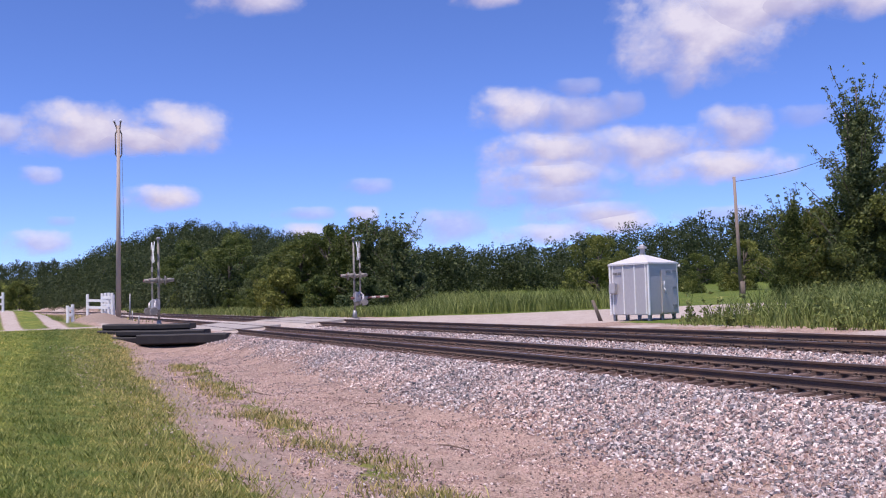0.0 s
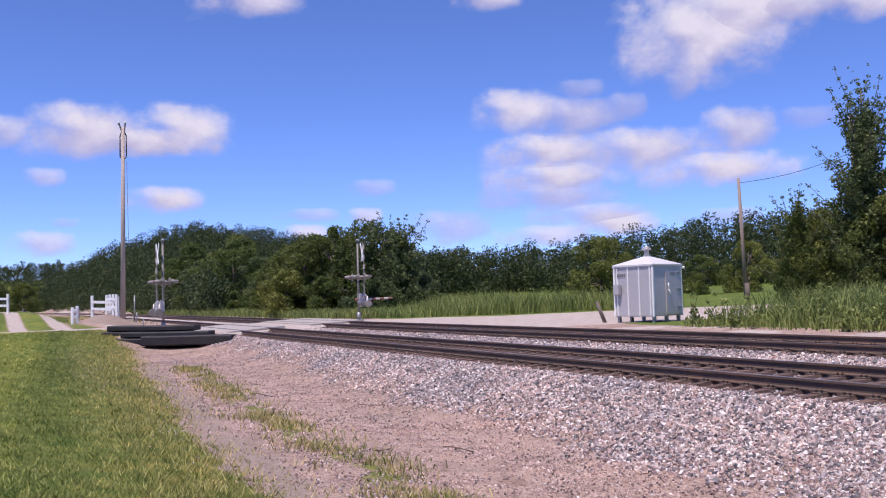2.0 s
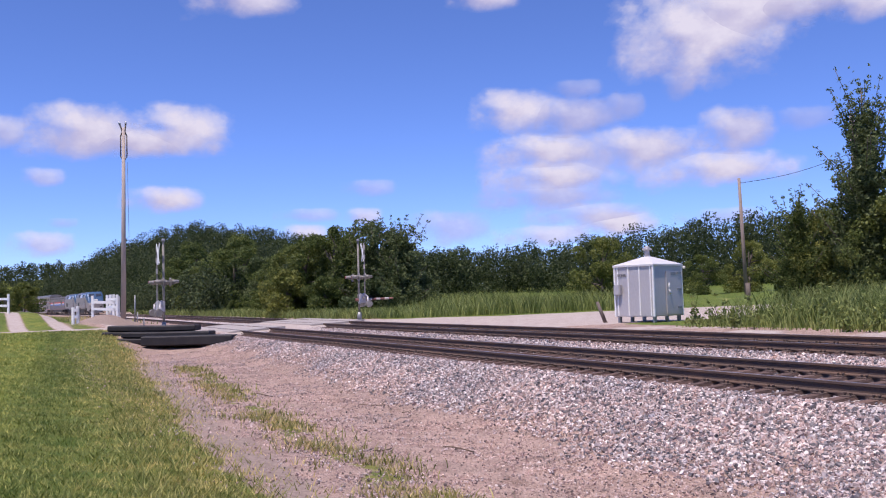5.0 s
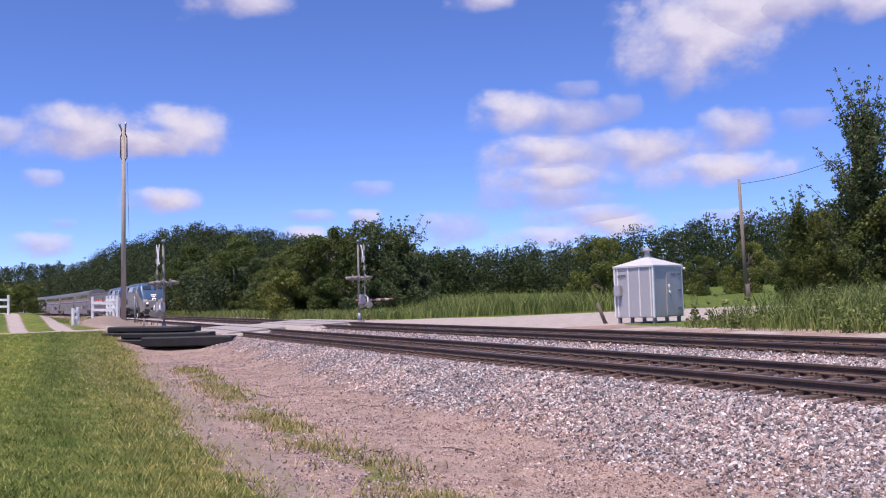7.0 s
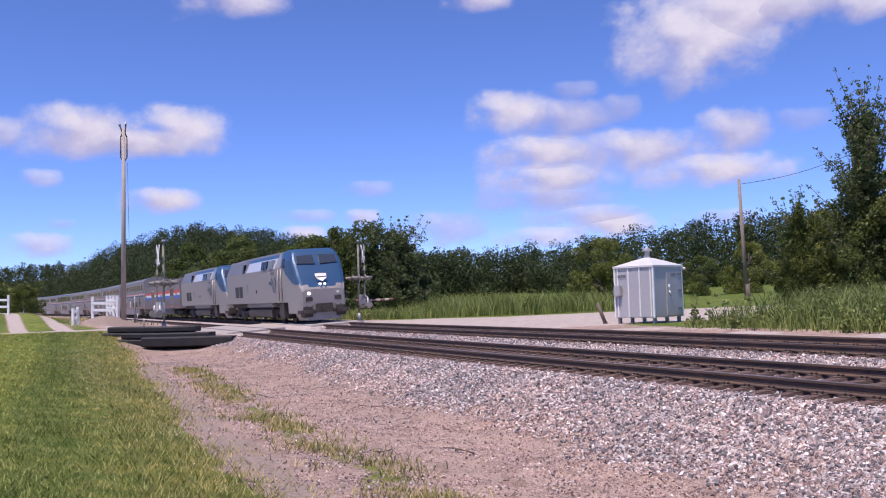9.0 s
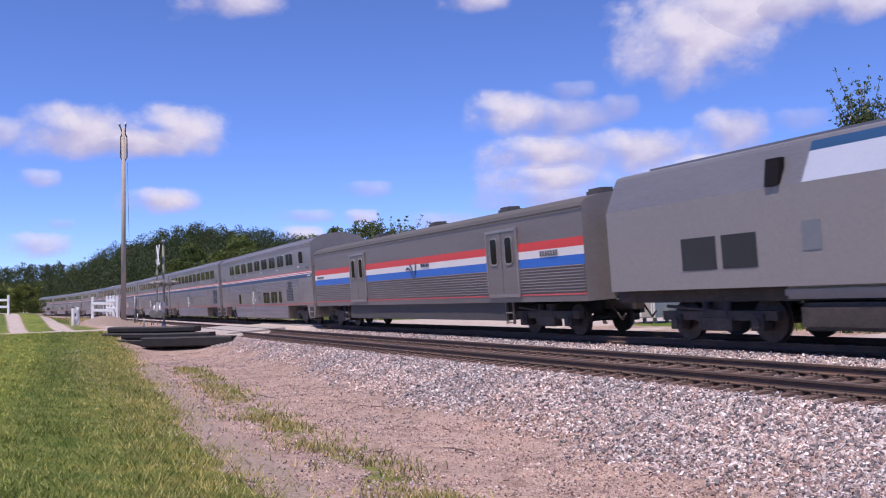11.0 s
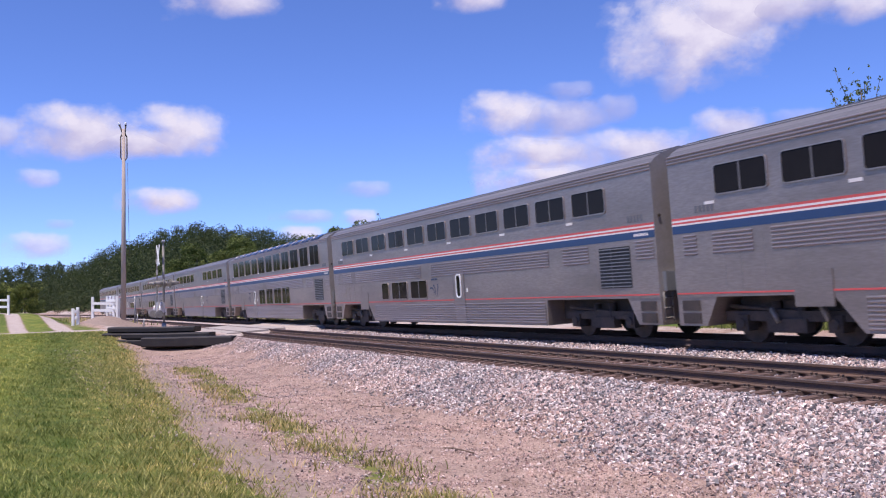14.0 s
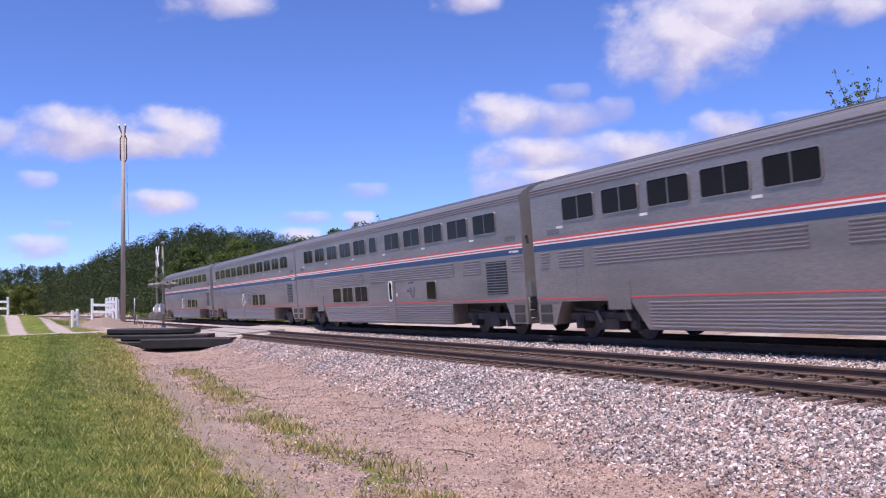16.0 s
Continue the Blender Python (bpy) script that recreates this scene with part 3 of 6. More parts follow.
# ---- ballast stones ----
def stone_field(name, count, s0, s1, q0, q1, small, large, label, power=1.0, fade=0.0, mat="stone", keep=None):
    rng = np.random.default_rng(7 + count)
    u = rng.random(count) ** power
    s, q = s0 + (s1 - s0) * u, q0 + (q1 - q0) * rng.random(count)
    # the near edge thins out
    q = q + fade * np.clip(rng.normal(size=count), -2, 2) * (q < q0 + 1.6)
    if keep:
        ok = rng.random(count) < keep(s, q)
        s, q = s[ok], q[ok]
        count = len(s)
    x, y, _ = plan(s, q)
    if large > 0.05:
        ico = np.array([(x, y, z) for x in (-0.75, 0.75) for y in (-0.75, 0.75) for z in (-0.75, 0.75)])
        quad = [(0, 1, 3, 2), (4, 6, 7, 5), (0, 4, 5, 1), (2, 3, 7, 6), (0, 2, 6, 4), (1, 5, 7, 3)]
        tri = np.array([t for a, b, c, d in quad for t in ((a, b, c), (a, c, d))])
    else:
        ico = np.array([(1, 0, 0), (-1, 0, 0), (0, 1, 0), (0, -1, 0), (0, 0, 1), (0, 0, -1)], float)
        tri = np.array([(0, 2, 4), (2, 1, 4), (1, 3, 4), (3, 0, 4), (2, 0, 5), (1, 2, 5), (3, 1, 5), (0, 3, 5)])
    n = len(ico)
    size = small + (large - small) * rng.random(count) ** 2
    v = ico[None] * (1 + 0.45 * (rng.random((count, n, 1)) - 0.5) * 2) + 0.22 * rng.normal(size=(count, n, 3))
    v = v * (0.6 + 0.6 * rng.random((count, 1, 3)))
    a, b = rng.random(count) * 6.28, rng.random(count) * 1.2
    ca, sa, cb, sb = np.cos(a), np.sin(a), np.cos(b), np.sin(b)
    rot = np.stack([np.stack([ca, -sa * cb, sa * sb], 1), np.stack([sa, ca * cb, -ca * sb], 1), np.stack([0 * a, sb, cb], 1)], 1)
    v = np.einsum("nij,nkj->nki", rot, v) * (size[:, None, None] / 2)
    z = ground_z(s, q) + relief(s, q) + size * (0.1 + 0.3 * rng.random(count))
    v += np.stack([x, y, z], 1)[:, None, :]
    f = tri[None] + n * np.arange(count)[:, None, None]
    me = from_numpy(name, v.reshape(-1, 3), f.reshape(-1, 3), mat)
    tagged(new(name, me), label, "ballast", kind="stuff")


stone_field("ballast_stones", 92000, 4.5, 46, -3.7, -0.56, 0.026, 0.068, "loose crushed grey and pink ballast stones", 1.5, 0.3, keep=lambda s, q: ease(-1.1, 0.5, q - edge_q(s) + 1.0 * wobble(s, q)))
stone_field("ballast_stones", 20000, 6, 46, 1.9, 4.2, 0.03, 0.065, "crushed stone ballast lying between the two tracks", 1.4)
stone_field("ballast_stones", 5000, 5, 46, -0.3, 1.7, 0.03, 0.055, "crushed stone ballast between the near track's sleepers", 1.4)
stone_field("ballast_stones", 7000, 8, 46, 6.3, 8.3, 0.035, 0.07, "crushed stone ballast on the far track's shoulder", 1.3)
stone_field("gravel", 120000, 6, 44, -9.0, -1.4, 0.010, 0.050, "scattered pink gravel on sandy ground", 1.35, 0.3, "pebble", lambda s, q: np.clip(ease(-0.7, 0.3, q - rut_q(s)) * (0.7 + 1.6 * wobble(s, q, 0.8)), 0.2, 1) * (1 - 0.8 * ease(-0.2, 0.9, q - edge_q(s))) * (1 - 0.75 * np.exp(-((q - rut_q(s)) / 0.55) ** 2)))


# ---- train ----
Q_TRAIN, Z_TRAIN, CANT = 4.486 + 0.755, 0.247, 2.83
SPEED, COACH, LOCO = 35.61, 25.91, 21.03
Y_SIDE = -1.55


def rounded(w, h, r, n=4):
    pts = []
    for cx, cy, a0 in ((w / 2 - r, h / 2 - r, 0), (-w / 2 + r, h / 2 - r, 90), (-w / 2 + r, -h / 2 + r, 180), (w / 2 - r, -h / 2 + r, 270)):
        for i in range(n + 1):
            a = radians(a0 + 90 * i / n)
            pts.append((cx + r * math.cos(a), cy + r * math.sin(a)))
    return pts


def slab(w, h, r, y0, y1):
    """A rounded plate in the xz plane from depth y0 (front) to y1."""
    bm = bmesh.new()
    a = [bm.verts.new((x, y0, z)) for x, z in rounded(w, h, r)]
    b = [bm.verts.new((x, y1, z)) for x, z in rounded(w, h, r)]
    n = len(a)
    bm.faces.new(a)
    bm.faces.new(b[::-1])
    for i in range(n):
        bm.faces.new((a[i], b[i], b[(i + 1) % n], a[(i + 1) % n]))
    bmesh.ops.recalc_face_normals(bm, faces=bm.faces[:])
    return bm


def ring(w, h, r, t, y0, y1):
    """A frame round an opening w by h, t wide."""
    bm = bmesh.new()
    outer, inner = rounded(w + 2 * t, h + 2 * t, r + t), rounded(w, h, r)
    loops = [[bm.verts.new((x, y, z)) for x, z in pts] for pts, y in ((outer, y1), (outer, y0), (inner, y0), (inner, y1))]
    n = len(outer)
    for a, b in zip(loops, loops[1:]):
        for i in range(n):
            bm.faces.new((a[i], b[i], b[(i + 1) % n], a[(i + 1) % n]))
    bmesh.ops.recalc_face_normals(bm, faces=bm.faces[:])
    return bm


WINDOWS = {}


def window(parent, x, z, w, h, split=True):
    """A coach window on the side: frame with one or two tinted panes."""
    key = (round(w, 2), round(h, 2), split)
    if key not in WINDOWS:
        frame_me = to_mesh("window", ring(w, h, 0.07, 0.028, -0.018, 0.01), "steel_rib")
        if split:
            bm = bmesh.new()
            for c in (-w / 4, w / 4):
                p = slab(w / 2 - 0.015, h + 0.02, 0.08, -0.008, 0.008)
                bmesh.ops.translate(p, verts=p.verts[:], vec=(c, 0, 0))
                tmp = bpy.data.meshes.new("pane")
                p.to_mesh(tmp)
                p.free()
                bm.from_mesh(tmp)
            bar = to_mesh("mullion", new_box(-0.022, 0.022, -0.014, 0.01, -h / 2, h / 2), "frame_grey")
            pane = to_mesh("pane", bm, "dark_glass")
        else:
            pane, bar = to_mesh("pane", slab(w + 0.02, h + 0.02, 0.1, -0.008, 0.008), "dark_glass"), None
        WINDOWS[key] = (frame_me, pane, bar)
    frame_me, pane, bar = WINDOWS[key]
    for side in (1, -1):
        win = part("window", frame_me, None, parent, at=Matrix.Translation((x, Y_SIDE * side - 0.012 * side, z)) @ pose(0, 0, 0, 0, 0, 0 if side > 0 else 180))
        part("pane", pane, None, win)
        if bar:
            part("mullion", bar, None, win)


def bogie(parent, x, big=False):
    """Two-axle truck with side frames, springs and wheels."""
    key = "bogie_big" if big else "bogie"
    base, r = (1.37, 0.51) if big else (1.3, 0.46)
    if key not in WINDOWS:
        bm = bmesh.new()
        for y in (-1.08, 1.08):
            box(bm, -base - 0.55, base + 0.55, y - 0.09, y + 0.09, 0.52, 0.74)
            box(bm, -0.55, 0.55, y - 0.13, y + 0.13, 0.28, 0.58)
            for a in (-base, base):
                box(bm, a - 0.19, a + 0.19, y - 0.15, y + 0.15, 0.30, 0.66)
                tube(bm, (a, y - 0.2, 0.47), (a, y + 0.2, 0.47), 0.12, None, 10)
            for a in (-0.36, 0.36):
                tube(bm, (a, y, 0.3), (a, y, 0.95), 0.11, None, 8)
            tube(bm, (-base - 0.4, y * 1.04, 0.86), (base + 0.4, y * 1.04, 0.62), 0.045, None, 6)
        box(bm, -0.35, 0.35, -1.0, 1.0, 0.55, 0.95)
        for a in (-base, base):
            tube(bm, (a, -0.75, r), (a, 0.75, r), 0.09, None, 8)
        wheel = bmesh.new()
        tube(wheel, (0, -0.07, 0), (0, 0.06, 0), r, r, 24)
        tube(wheel, (0, 0.06, 0), (0, 0.085, 0), r + 0.03, r + 0.03, 24)
        tube(wheel, (0, -0.1, 0), (0, -0.07, 0), r * 0.35, r * 0.35, 12)
        WINDOWS[key] = (to_mesh("bogie", bm, "black_iron"), to_mesh("wheel", wheel, "black_iron"))
    fr, wh = WINDOWS[key]
    b = part("bogie", fr, None, parent, "sooty dark iron truck", at=(x, 0, 0))
    for a in (-base, base):
        for y in (-0.76, 0.76):
            part("wheel", wh, None, b, at=pose(a, y, r, 0, 0, 0 if y < 0 else 180))


def hull(bm, half, prof, x0, x1, mat_of=None):
    """Extrude the half profile (y, z), mirrored, from x0 to x1, closed at the ends."""
    pts = [(-y, z) for y, z in prof] + [(y, z) for y, z in prof[::-1]]
    a, b = ([bm.verts.new((x, y, z)) for y, z in pts] for x in (x0, x1))
    n = len(pts)
    for i in range(n):
        f = bm.faces.new((a[i], a[(i + 1) % n], b[(i + 1) % n], b[i]))
        if mat_of:
            f.material_index = mat_of(pts[i], pts[(i + 1) % n])
    bm.faces.new(a[::-1]).material_index = 2
    bm.faces.new(b).material_index = 2


def ribs(x0, x1, z0, z1, pitch=0.085):
    """One sheet of horizontal half-round corrugations on the side."""
    bm = bmesh.new()
    pr, z = [], z0
    while z < z1:
        pr += [(0.004, z), (-0.016, z + 0.012), (-0.022, z + 0.03), (-0.016, z + 0.048), (0.004, z + 0.06)]
        z += pitch
    a, b = ([bm.verts.new((x, Y_SIDE + d, e)) for d, e in pr] for x in (x0, x1))
    for i in range(len(pr) - 1):
        bm.faces.new((a[i], a[i + 1], b[i + 1], b[i]))
    bmesh.ops.recalc_face_normals(bm, faces=bm.faces[:])
    return bm


def strip(x0, x1, z0, z1, out=0.005):
    bm = bmesh.new()
    box(bm, x0, x1, Y_SIDE - out, Y_SIDE + 0.004 - min(0, out), z0, z1)
    return bm


def marks(parent, x, z, w, h, mat, count=1):
    """Small bars in place of lettering."""
    bm = bmesh.new()
    for i in range(count):
        a = x + (i - (count - 1) / 2) * w * 1.35
        box(bm, a - w / 2, a + w / 2, Y_SIDE - 0.007, Y_SIDE, z - h / 2, z + h / 2)
    return part("lettering", bm, mat, parent)


def swoosh(parent, x, z, size, mat="decal"):
    """Three curved tapering bands fanning out from one foot, a plain emblem."""
    for foot, tip, bulge in (((0.00, -0.28), (-0.60, 0.04), 0.17), ((0.12, -0.34), (-0.16, 0.22), 0.11), ((0.24, -0.40), (0.44, 0.26), 0.05)):
        bm = bmesh.new()
        f, t = Vector(foot), Vector(tip)
        n = Vector((t.y - f.y, f.x - t.x)).normalized()
        up, low = [], []
        for i in range(7):
            u = i / 6
            p = f.lerp(t, u) + n * bulge * math.sin(math.pi * u)
            w = 0.02 + 0.045 * u
            up.append(bm.verts.new((x + size * (p.x + n.x * w), Y_SIDE - 0.009, z + size * (p.y + n.y * w))))
            low.append(bm.verts.new((x + size * (p.x - n.x * w), Y_SIDE - 0.009, z + size * (p.y - n.y * w))))
        for i in range(6):
            bm.faces.new((low[i], low[i + 1], up[i + 1], up[i]))
        part("emblem_band", bm, mat, parent)


def louvre(parent, x0, x1, z0, z1, pitch=0.09):
    bm = bmesh.new()
    for sgn in (1,):
        box(bm, x0, x1, *sorted((Y_SIDE * sgn - 0.004 * sgn, Y_SIDE * sgn + 0.01 * sgn)), z0, z1, 0)
    g = part("louvre_panel", bm, "grille", parent, "dark louvred intake")
    bm = bmesh.new()
    z = z0 + 0.03
    while z < z1 - 0.04:
        for sgn in (1,):
            box(bm, x0 + 0.03, x1 - 0.03, *sorted((Y_SIDE * sgn - 0.028 * sgn, Y_SIDE * sgn - 0.004 * sgn)), z, z + 0.028)
        z += pitch
    part("louvre_slats", bm, "alu_dark", g)


def coupler(parent, half):
    bm = bmesh.new()
    for e in (1, -1):
        box(bm, *sorted((e * (half - 1.2), e * (half + 0.32))), -0.14, 0.14, 0.72, 0.98)
        for y in (-0.5, 0.55):
            tube(bm, (e * (half - 0.3), y, 0.85), (e * (half + 0.1), y, 0.45), 0.03, None, 6)
            tube(bm, (e * (half + 0.1), y, 0.45), (e * (half + 0.3), y, 0.62), 0.03, None, 6)
    part("coupler", bm, "black_iron", parent)
    bm = bmesh.new()
    for e in (1, -1):
        box(bm, *sorted((e * (half - 0.02), e * (half + 0.2))), -0.62, 0.62, 1.15, 3.3)
    part("diaphragm", bm, "black_iron", parent)


SUPER = [(1.55, 1.1), (1.55, 4.36), (1.50, 4.48), (1.38, 4.6), (1.1, 4.74), (0.75, 4.84), (0.4, 4.9), (0.0, 4.92)]


def superliner(label, upper, lower, doors, grilles, lounge=False, logo=None, blanks=()):
    """Double-deck stainless coach. Places are metres behind its front end."""
    L, half = COACH, 12.63
    ob = empty("passenger_coach", (0, 0, 0), label, "rail coach", "coaches of the train")
    X = lambda o: L / 2 - o
    bm = bmesh.new()
    hull(bm, half, SUPER, -half, half, lambda a, b: 1 if min(a[1], b[1]) > 4.35 else 0)
    for e in (1, -1):
        apron = [[bm.verts.new((e * (half - d), y, z)) for d, z in ((0, 0.42), (0, 1.1), (1.35, 1.1), (0.95, 0.42))] for y in (-1.53, 1.53)]
        for quad in [apron[0], apron[1][::-1]] + [[apron[0][i], apron[1][i], apron[1][(i + 1) % 4], apron[0][(i + 1) % 4]] for i in range(4)]:
            bm.faces.new(quad)
    bmesh.ops.recalc_face_normals(bm, faces=bm.faces[:])
    body = part("body", bm, ("steel_body", "roof_steel", "end_steel"), ob, "ribbed stainless steel body")
    s0, s1 = X(20.25), X(5.7)
    bm = bmesh.new()
    vs = []
    for y in (-1.545, 1.545):
        vs.append([bm.verts.new((x, y, z)) for x, z in ((s0 - 0.7, 1.1), (s0, 0.34), (s1, 0.34), (s1 + 0.03, 1.1))])
    bm.faces.new(vs[0])
    bm.faces.new(vs[1][::-1])
    for i in range(4):
        bm.faces.new((vs[0][i], vs[0][(i + 1) % 4], vs[1][(i + 1) % 4], vs[1][i]))
    bmesh.ops.recalc_face_normals(bm, faces=bm.faces[:])
    part("skirt", bm, "steel_body", ob)
    part("skirt_ribs", ribs(s0 + 0.1, s1 - 0.1, 0.40, 1.05), "steel_rib", ob)
    for a, b in ((5.4, 13.9), (14.9, 22.4)):
        part("side_ribs", ribs(X(b), X(a), 2.08, 2.52), "steel_rib", ob)
    for a, b in ((0.45, 1.15), (3.3, 4.6), (22.95, 24.2), (24.75, 25.2)):
        part("end_ribs", ribs(X(b), X(a), 2.08, 2.52), "steel_rib", ob)
    part("cornice_ribs", ribs(-half, half, 4.28, 4.5, 0.075), "steel_rib", ob)
    roof = bmesh.new()
    for y in np.linspace(-1.15, 1.15, 9):
        z = float(np.interp(abs(y), [0, 0.4, 0.75, 1.1, 1.38], [4.92, 4.9, 4.84, 4.74, 4.6]))
        box(roof, -half, half, y - 0.02, y + 0.02, z - 0.02, z + 0.018)
    part("roof_ribs", roof, "roof_steel", ob)
    for z0, z1, m in ((2.93, 2.985, "stripe_red"), (2.885, 2.93, "stripe_white"), (2.84, 2.885, "stripe_red"), (2.80, 2.84, "stripe_white"), (2.615, 2.80, "stripe_blue")):
        part("stripe", strip(-half + 0.02, half - 0.02, z0, z1), m, ob)
    part("stripe", strip(-half + 0.02, half - 0.02, 1.165, 1.205, 0.007), "stripe_red", ob)
    for a, b in upper:
        h = 1.0 if lounge else 0.64
        window(ob, X((a + b) / 2), 3.745 if not lounge else 3.74, b - a, h, b - a > 1.2)
    for a, b in lower:
        window(ob, X((a + b) / 2), 1.63 if not lounge else 1.72, b - a, 0.66 if not lounge else 0.9, b - a > 1.2)
    for a, b in blanks:
        part("blanked_window", strip(X(b), X(a), 1.32, 1.95, 0.008), "steel_rib", ob)
    if lounge:
        pane = bmesh.new()
        for a, b in upper:
            for sgn in (1, -1):
                for c0, c1 in ((a + 0.05, (a + b) / 2 - 0.03), ((a + b) / 2 + 0.03, b - 0.05)):
                    lo = [pane.verts.new((X(x), -1.50 * sgn * 1.012, 4.53)) for x in (c0, c1)]
                    md = [pane.verts.new((X(x), -1.36 * sgn * 1.01, 4.66)) for x in (c1, c0)]
                    hi = [pane.verts.new((X(x), -1.02 * sgn * 1.01, 4.81)) for x in (c0, c1)]
                    pane.faces.new((lo[0], lo[1], md[0], md[1]))
                    pane.faces.new((md[1], md[0], hi[1], hi[0]))
                part("skylight_bar", new_tube((X(b + 0.18), -1.50 * sgn, 4.50), (X(b + 0.18), -1.02 * sgn, 4.82), 0.06, None, 6), "steel_rib", ob)
        part("skylight", pane, "dark_glass", ob, "curved tinted roof glass")
    for d in doors:
        bm = strip(X(d + 0.42), X(d - 0.42), 0.38, 2.2, 0.016)
        door = part("door", bm, "steel_body", ob)
        bm = bmesh.new()
        for sgn in (1,):
            r = ring(0.30, 0.74, 0.1, 0.06, -0.04, 0.0)
            bmesh.ops.transform(r, matrix=Matrix.Translation((X(d), Y_SIDE * sgn, 1.68)) @ pose(0, 0, 0, 0, 0, 0 if sgn > 0 else 180), verts=r.verts[:])
            tmp = bpy.data.meshes.new("t")
            r.to_mesh(tmp)
            r.free()
            bm.from_mesh(tmp)
        part("door_window_frame", bm, "white_paint", door)
        part("door_pane", strip(X(d + 0.15), X(d - 0.15), 1.31, 2.05, 0.022), "dark_glass", door)
        part("door_gap", strip(X(d + 0.47), X(d + 0.44), 0.38, 2.2, 0.006), "frame_grey", door)
        part("door_gap", strip(X(d - 0.44), X(d - 0.47), 0.38, 2.2, 0.006), "frame_grey", door)
        part("grab_rail", strip(X(d - 0.68), X(d - 0.62), 1.45, 1.6, 0.03), "white_paint", door)
    for a, b in grilles:
        louvre(ob, X(b), X(a), 1.38, 2.46)
    for o in (1.1, L - 1.5):
        marks(ob, X(o), 3.14, 0.10, 0.16, "decal_grey", 5)
    marks(ob, X(0.9), 2.71, 0.05, 0.07, "stripe_white", 9)
    for i, (a, b) in enumerate(upper):
        if i % 2 == 0:
            part("placard", new_box(X(b) - 0.40, X(b) - 0.08, Y_SIDE - 0.008, Y_SIDE, 3.22, 3.29), "stripe_white", ob)
    if logo:
        swoosh(ob, X(logo), 1.62, 0.72)
        marks(ob, X(logo), 1.98, 0.07, 0.07, "decal", 6)
    for o, w in ((23.6, 0.5), (22.2, 0.9), (2.6, 0.7)):
        for e in (o - w / 2, o + w / 2):
            part("panel_seam", new_box(X(e) - 0.009, X(e) + 0.009, Y_SIDE - 0.005, Y_SIDE, 1.25, 2.45), "end_steel", ob)
    for e in (1, -1):
        for z in (0.48, 0.78):
            # Solid dark plates stand in for the shaded step openings.
            part("step_well", new_box(*sorted((e * (half - 0.78), e * (half - 0.18))), -1.56, -1.50, z, z + 0.24), "black_iron", ob)
        part("end_box", new_box(*sorted((e * half, e * (half + 0.16))), -1.45, -0.9, 1.25, 1.75, 0.02), "alu_dark", ob)
        part("marker_lamp", new_tube((e * (half - 0.03), -1.4, 3.15), (e * (half + 0.04), -1.4, 3.15), 0.04, None, 10), "black_iron", ob)
        bm = bmesh.new()
        for y in (-1.47, -1.2):
            tube(bm, (e * (half + 0.05), y, 0.5), (e * (half + 0.05), y, 1.25), 0.018, None, 6)
        for z in (0.6, 0.85, 1.1):
            tube(bm, (e * (half + 0.05), -1.47, z), (e * (half + 0.05), -1.2, z), 0.018, None, 6)
        part("end_ladder", bm, "mast_grey", ob)
    # brake rigging and hanging air hose seen past the truck
    bm = bmesh.new()
    tube(bm, (X(21.5), -1.32, 0.95), (X(21.3), -1.32, 0.55), 0.07, 0.05, 8)
    tube(bm, (X(22.9), -1.25, 0.8), (X(22.7), -1.25, 0.5), 0.06, 0.05, 8)
    part("brake_rod", bm, "mast_grey", ob)
    bm = bmesh.new()
    loop = [Vector((X(24.2) + 0.16 * math.cos(a), -0.9, 0.72 + 0.26 * math.sin(a))) for a in np.linspace(-2.9, 1.2, 9)]
    for a, b in zip(loop, loop[1:]):
        tube(bm, a, b, 0.03, None, 6)
    part("air_hose", bm, "rubber", ob)
    part("equipment_cover", strip(X(21.9), X(20.9), 0.86, 1.62, 0.02), "steel_body", ob)
    under = bmesh.new()
    box(under, -half + 5.4, half - 5.4, -1.2, 1.2, 0.5, 1.15)
    # Dark backing added behind the trucks in place of shade in the openings.
    box(under, -half + 1.5, half - 1.5, -0.95, 0.95, 0.5, 1.2)
    box(under, -half + 0.6, half - 0.6, -0.5, 0.5, 0.7, 1.18)
    part("underframe", under, "black_iron", ob)
    coupler(ob, half)
    for e in (1, -1):
        bogie(ob, e * (half - 3.05))
    return ob


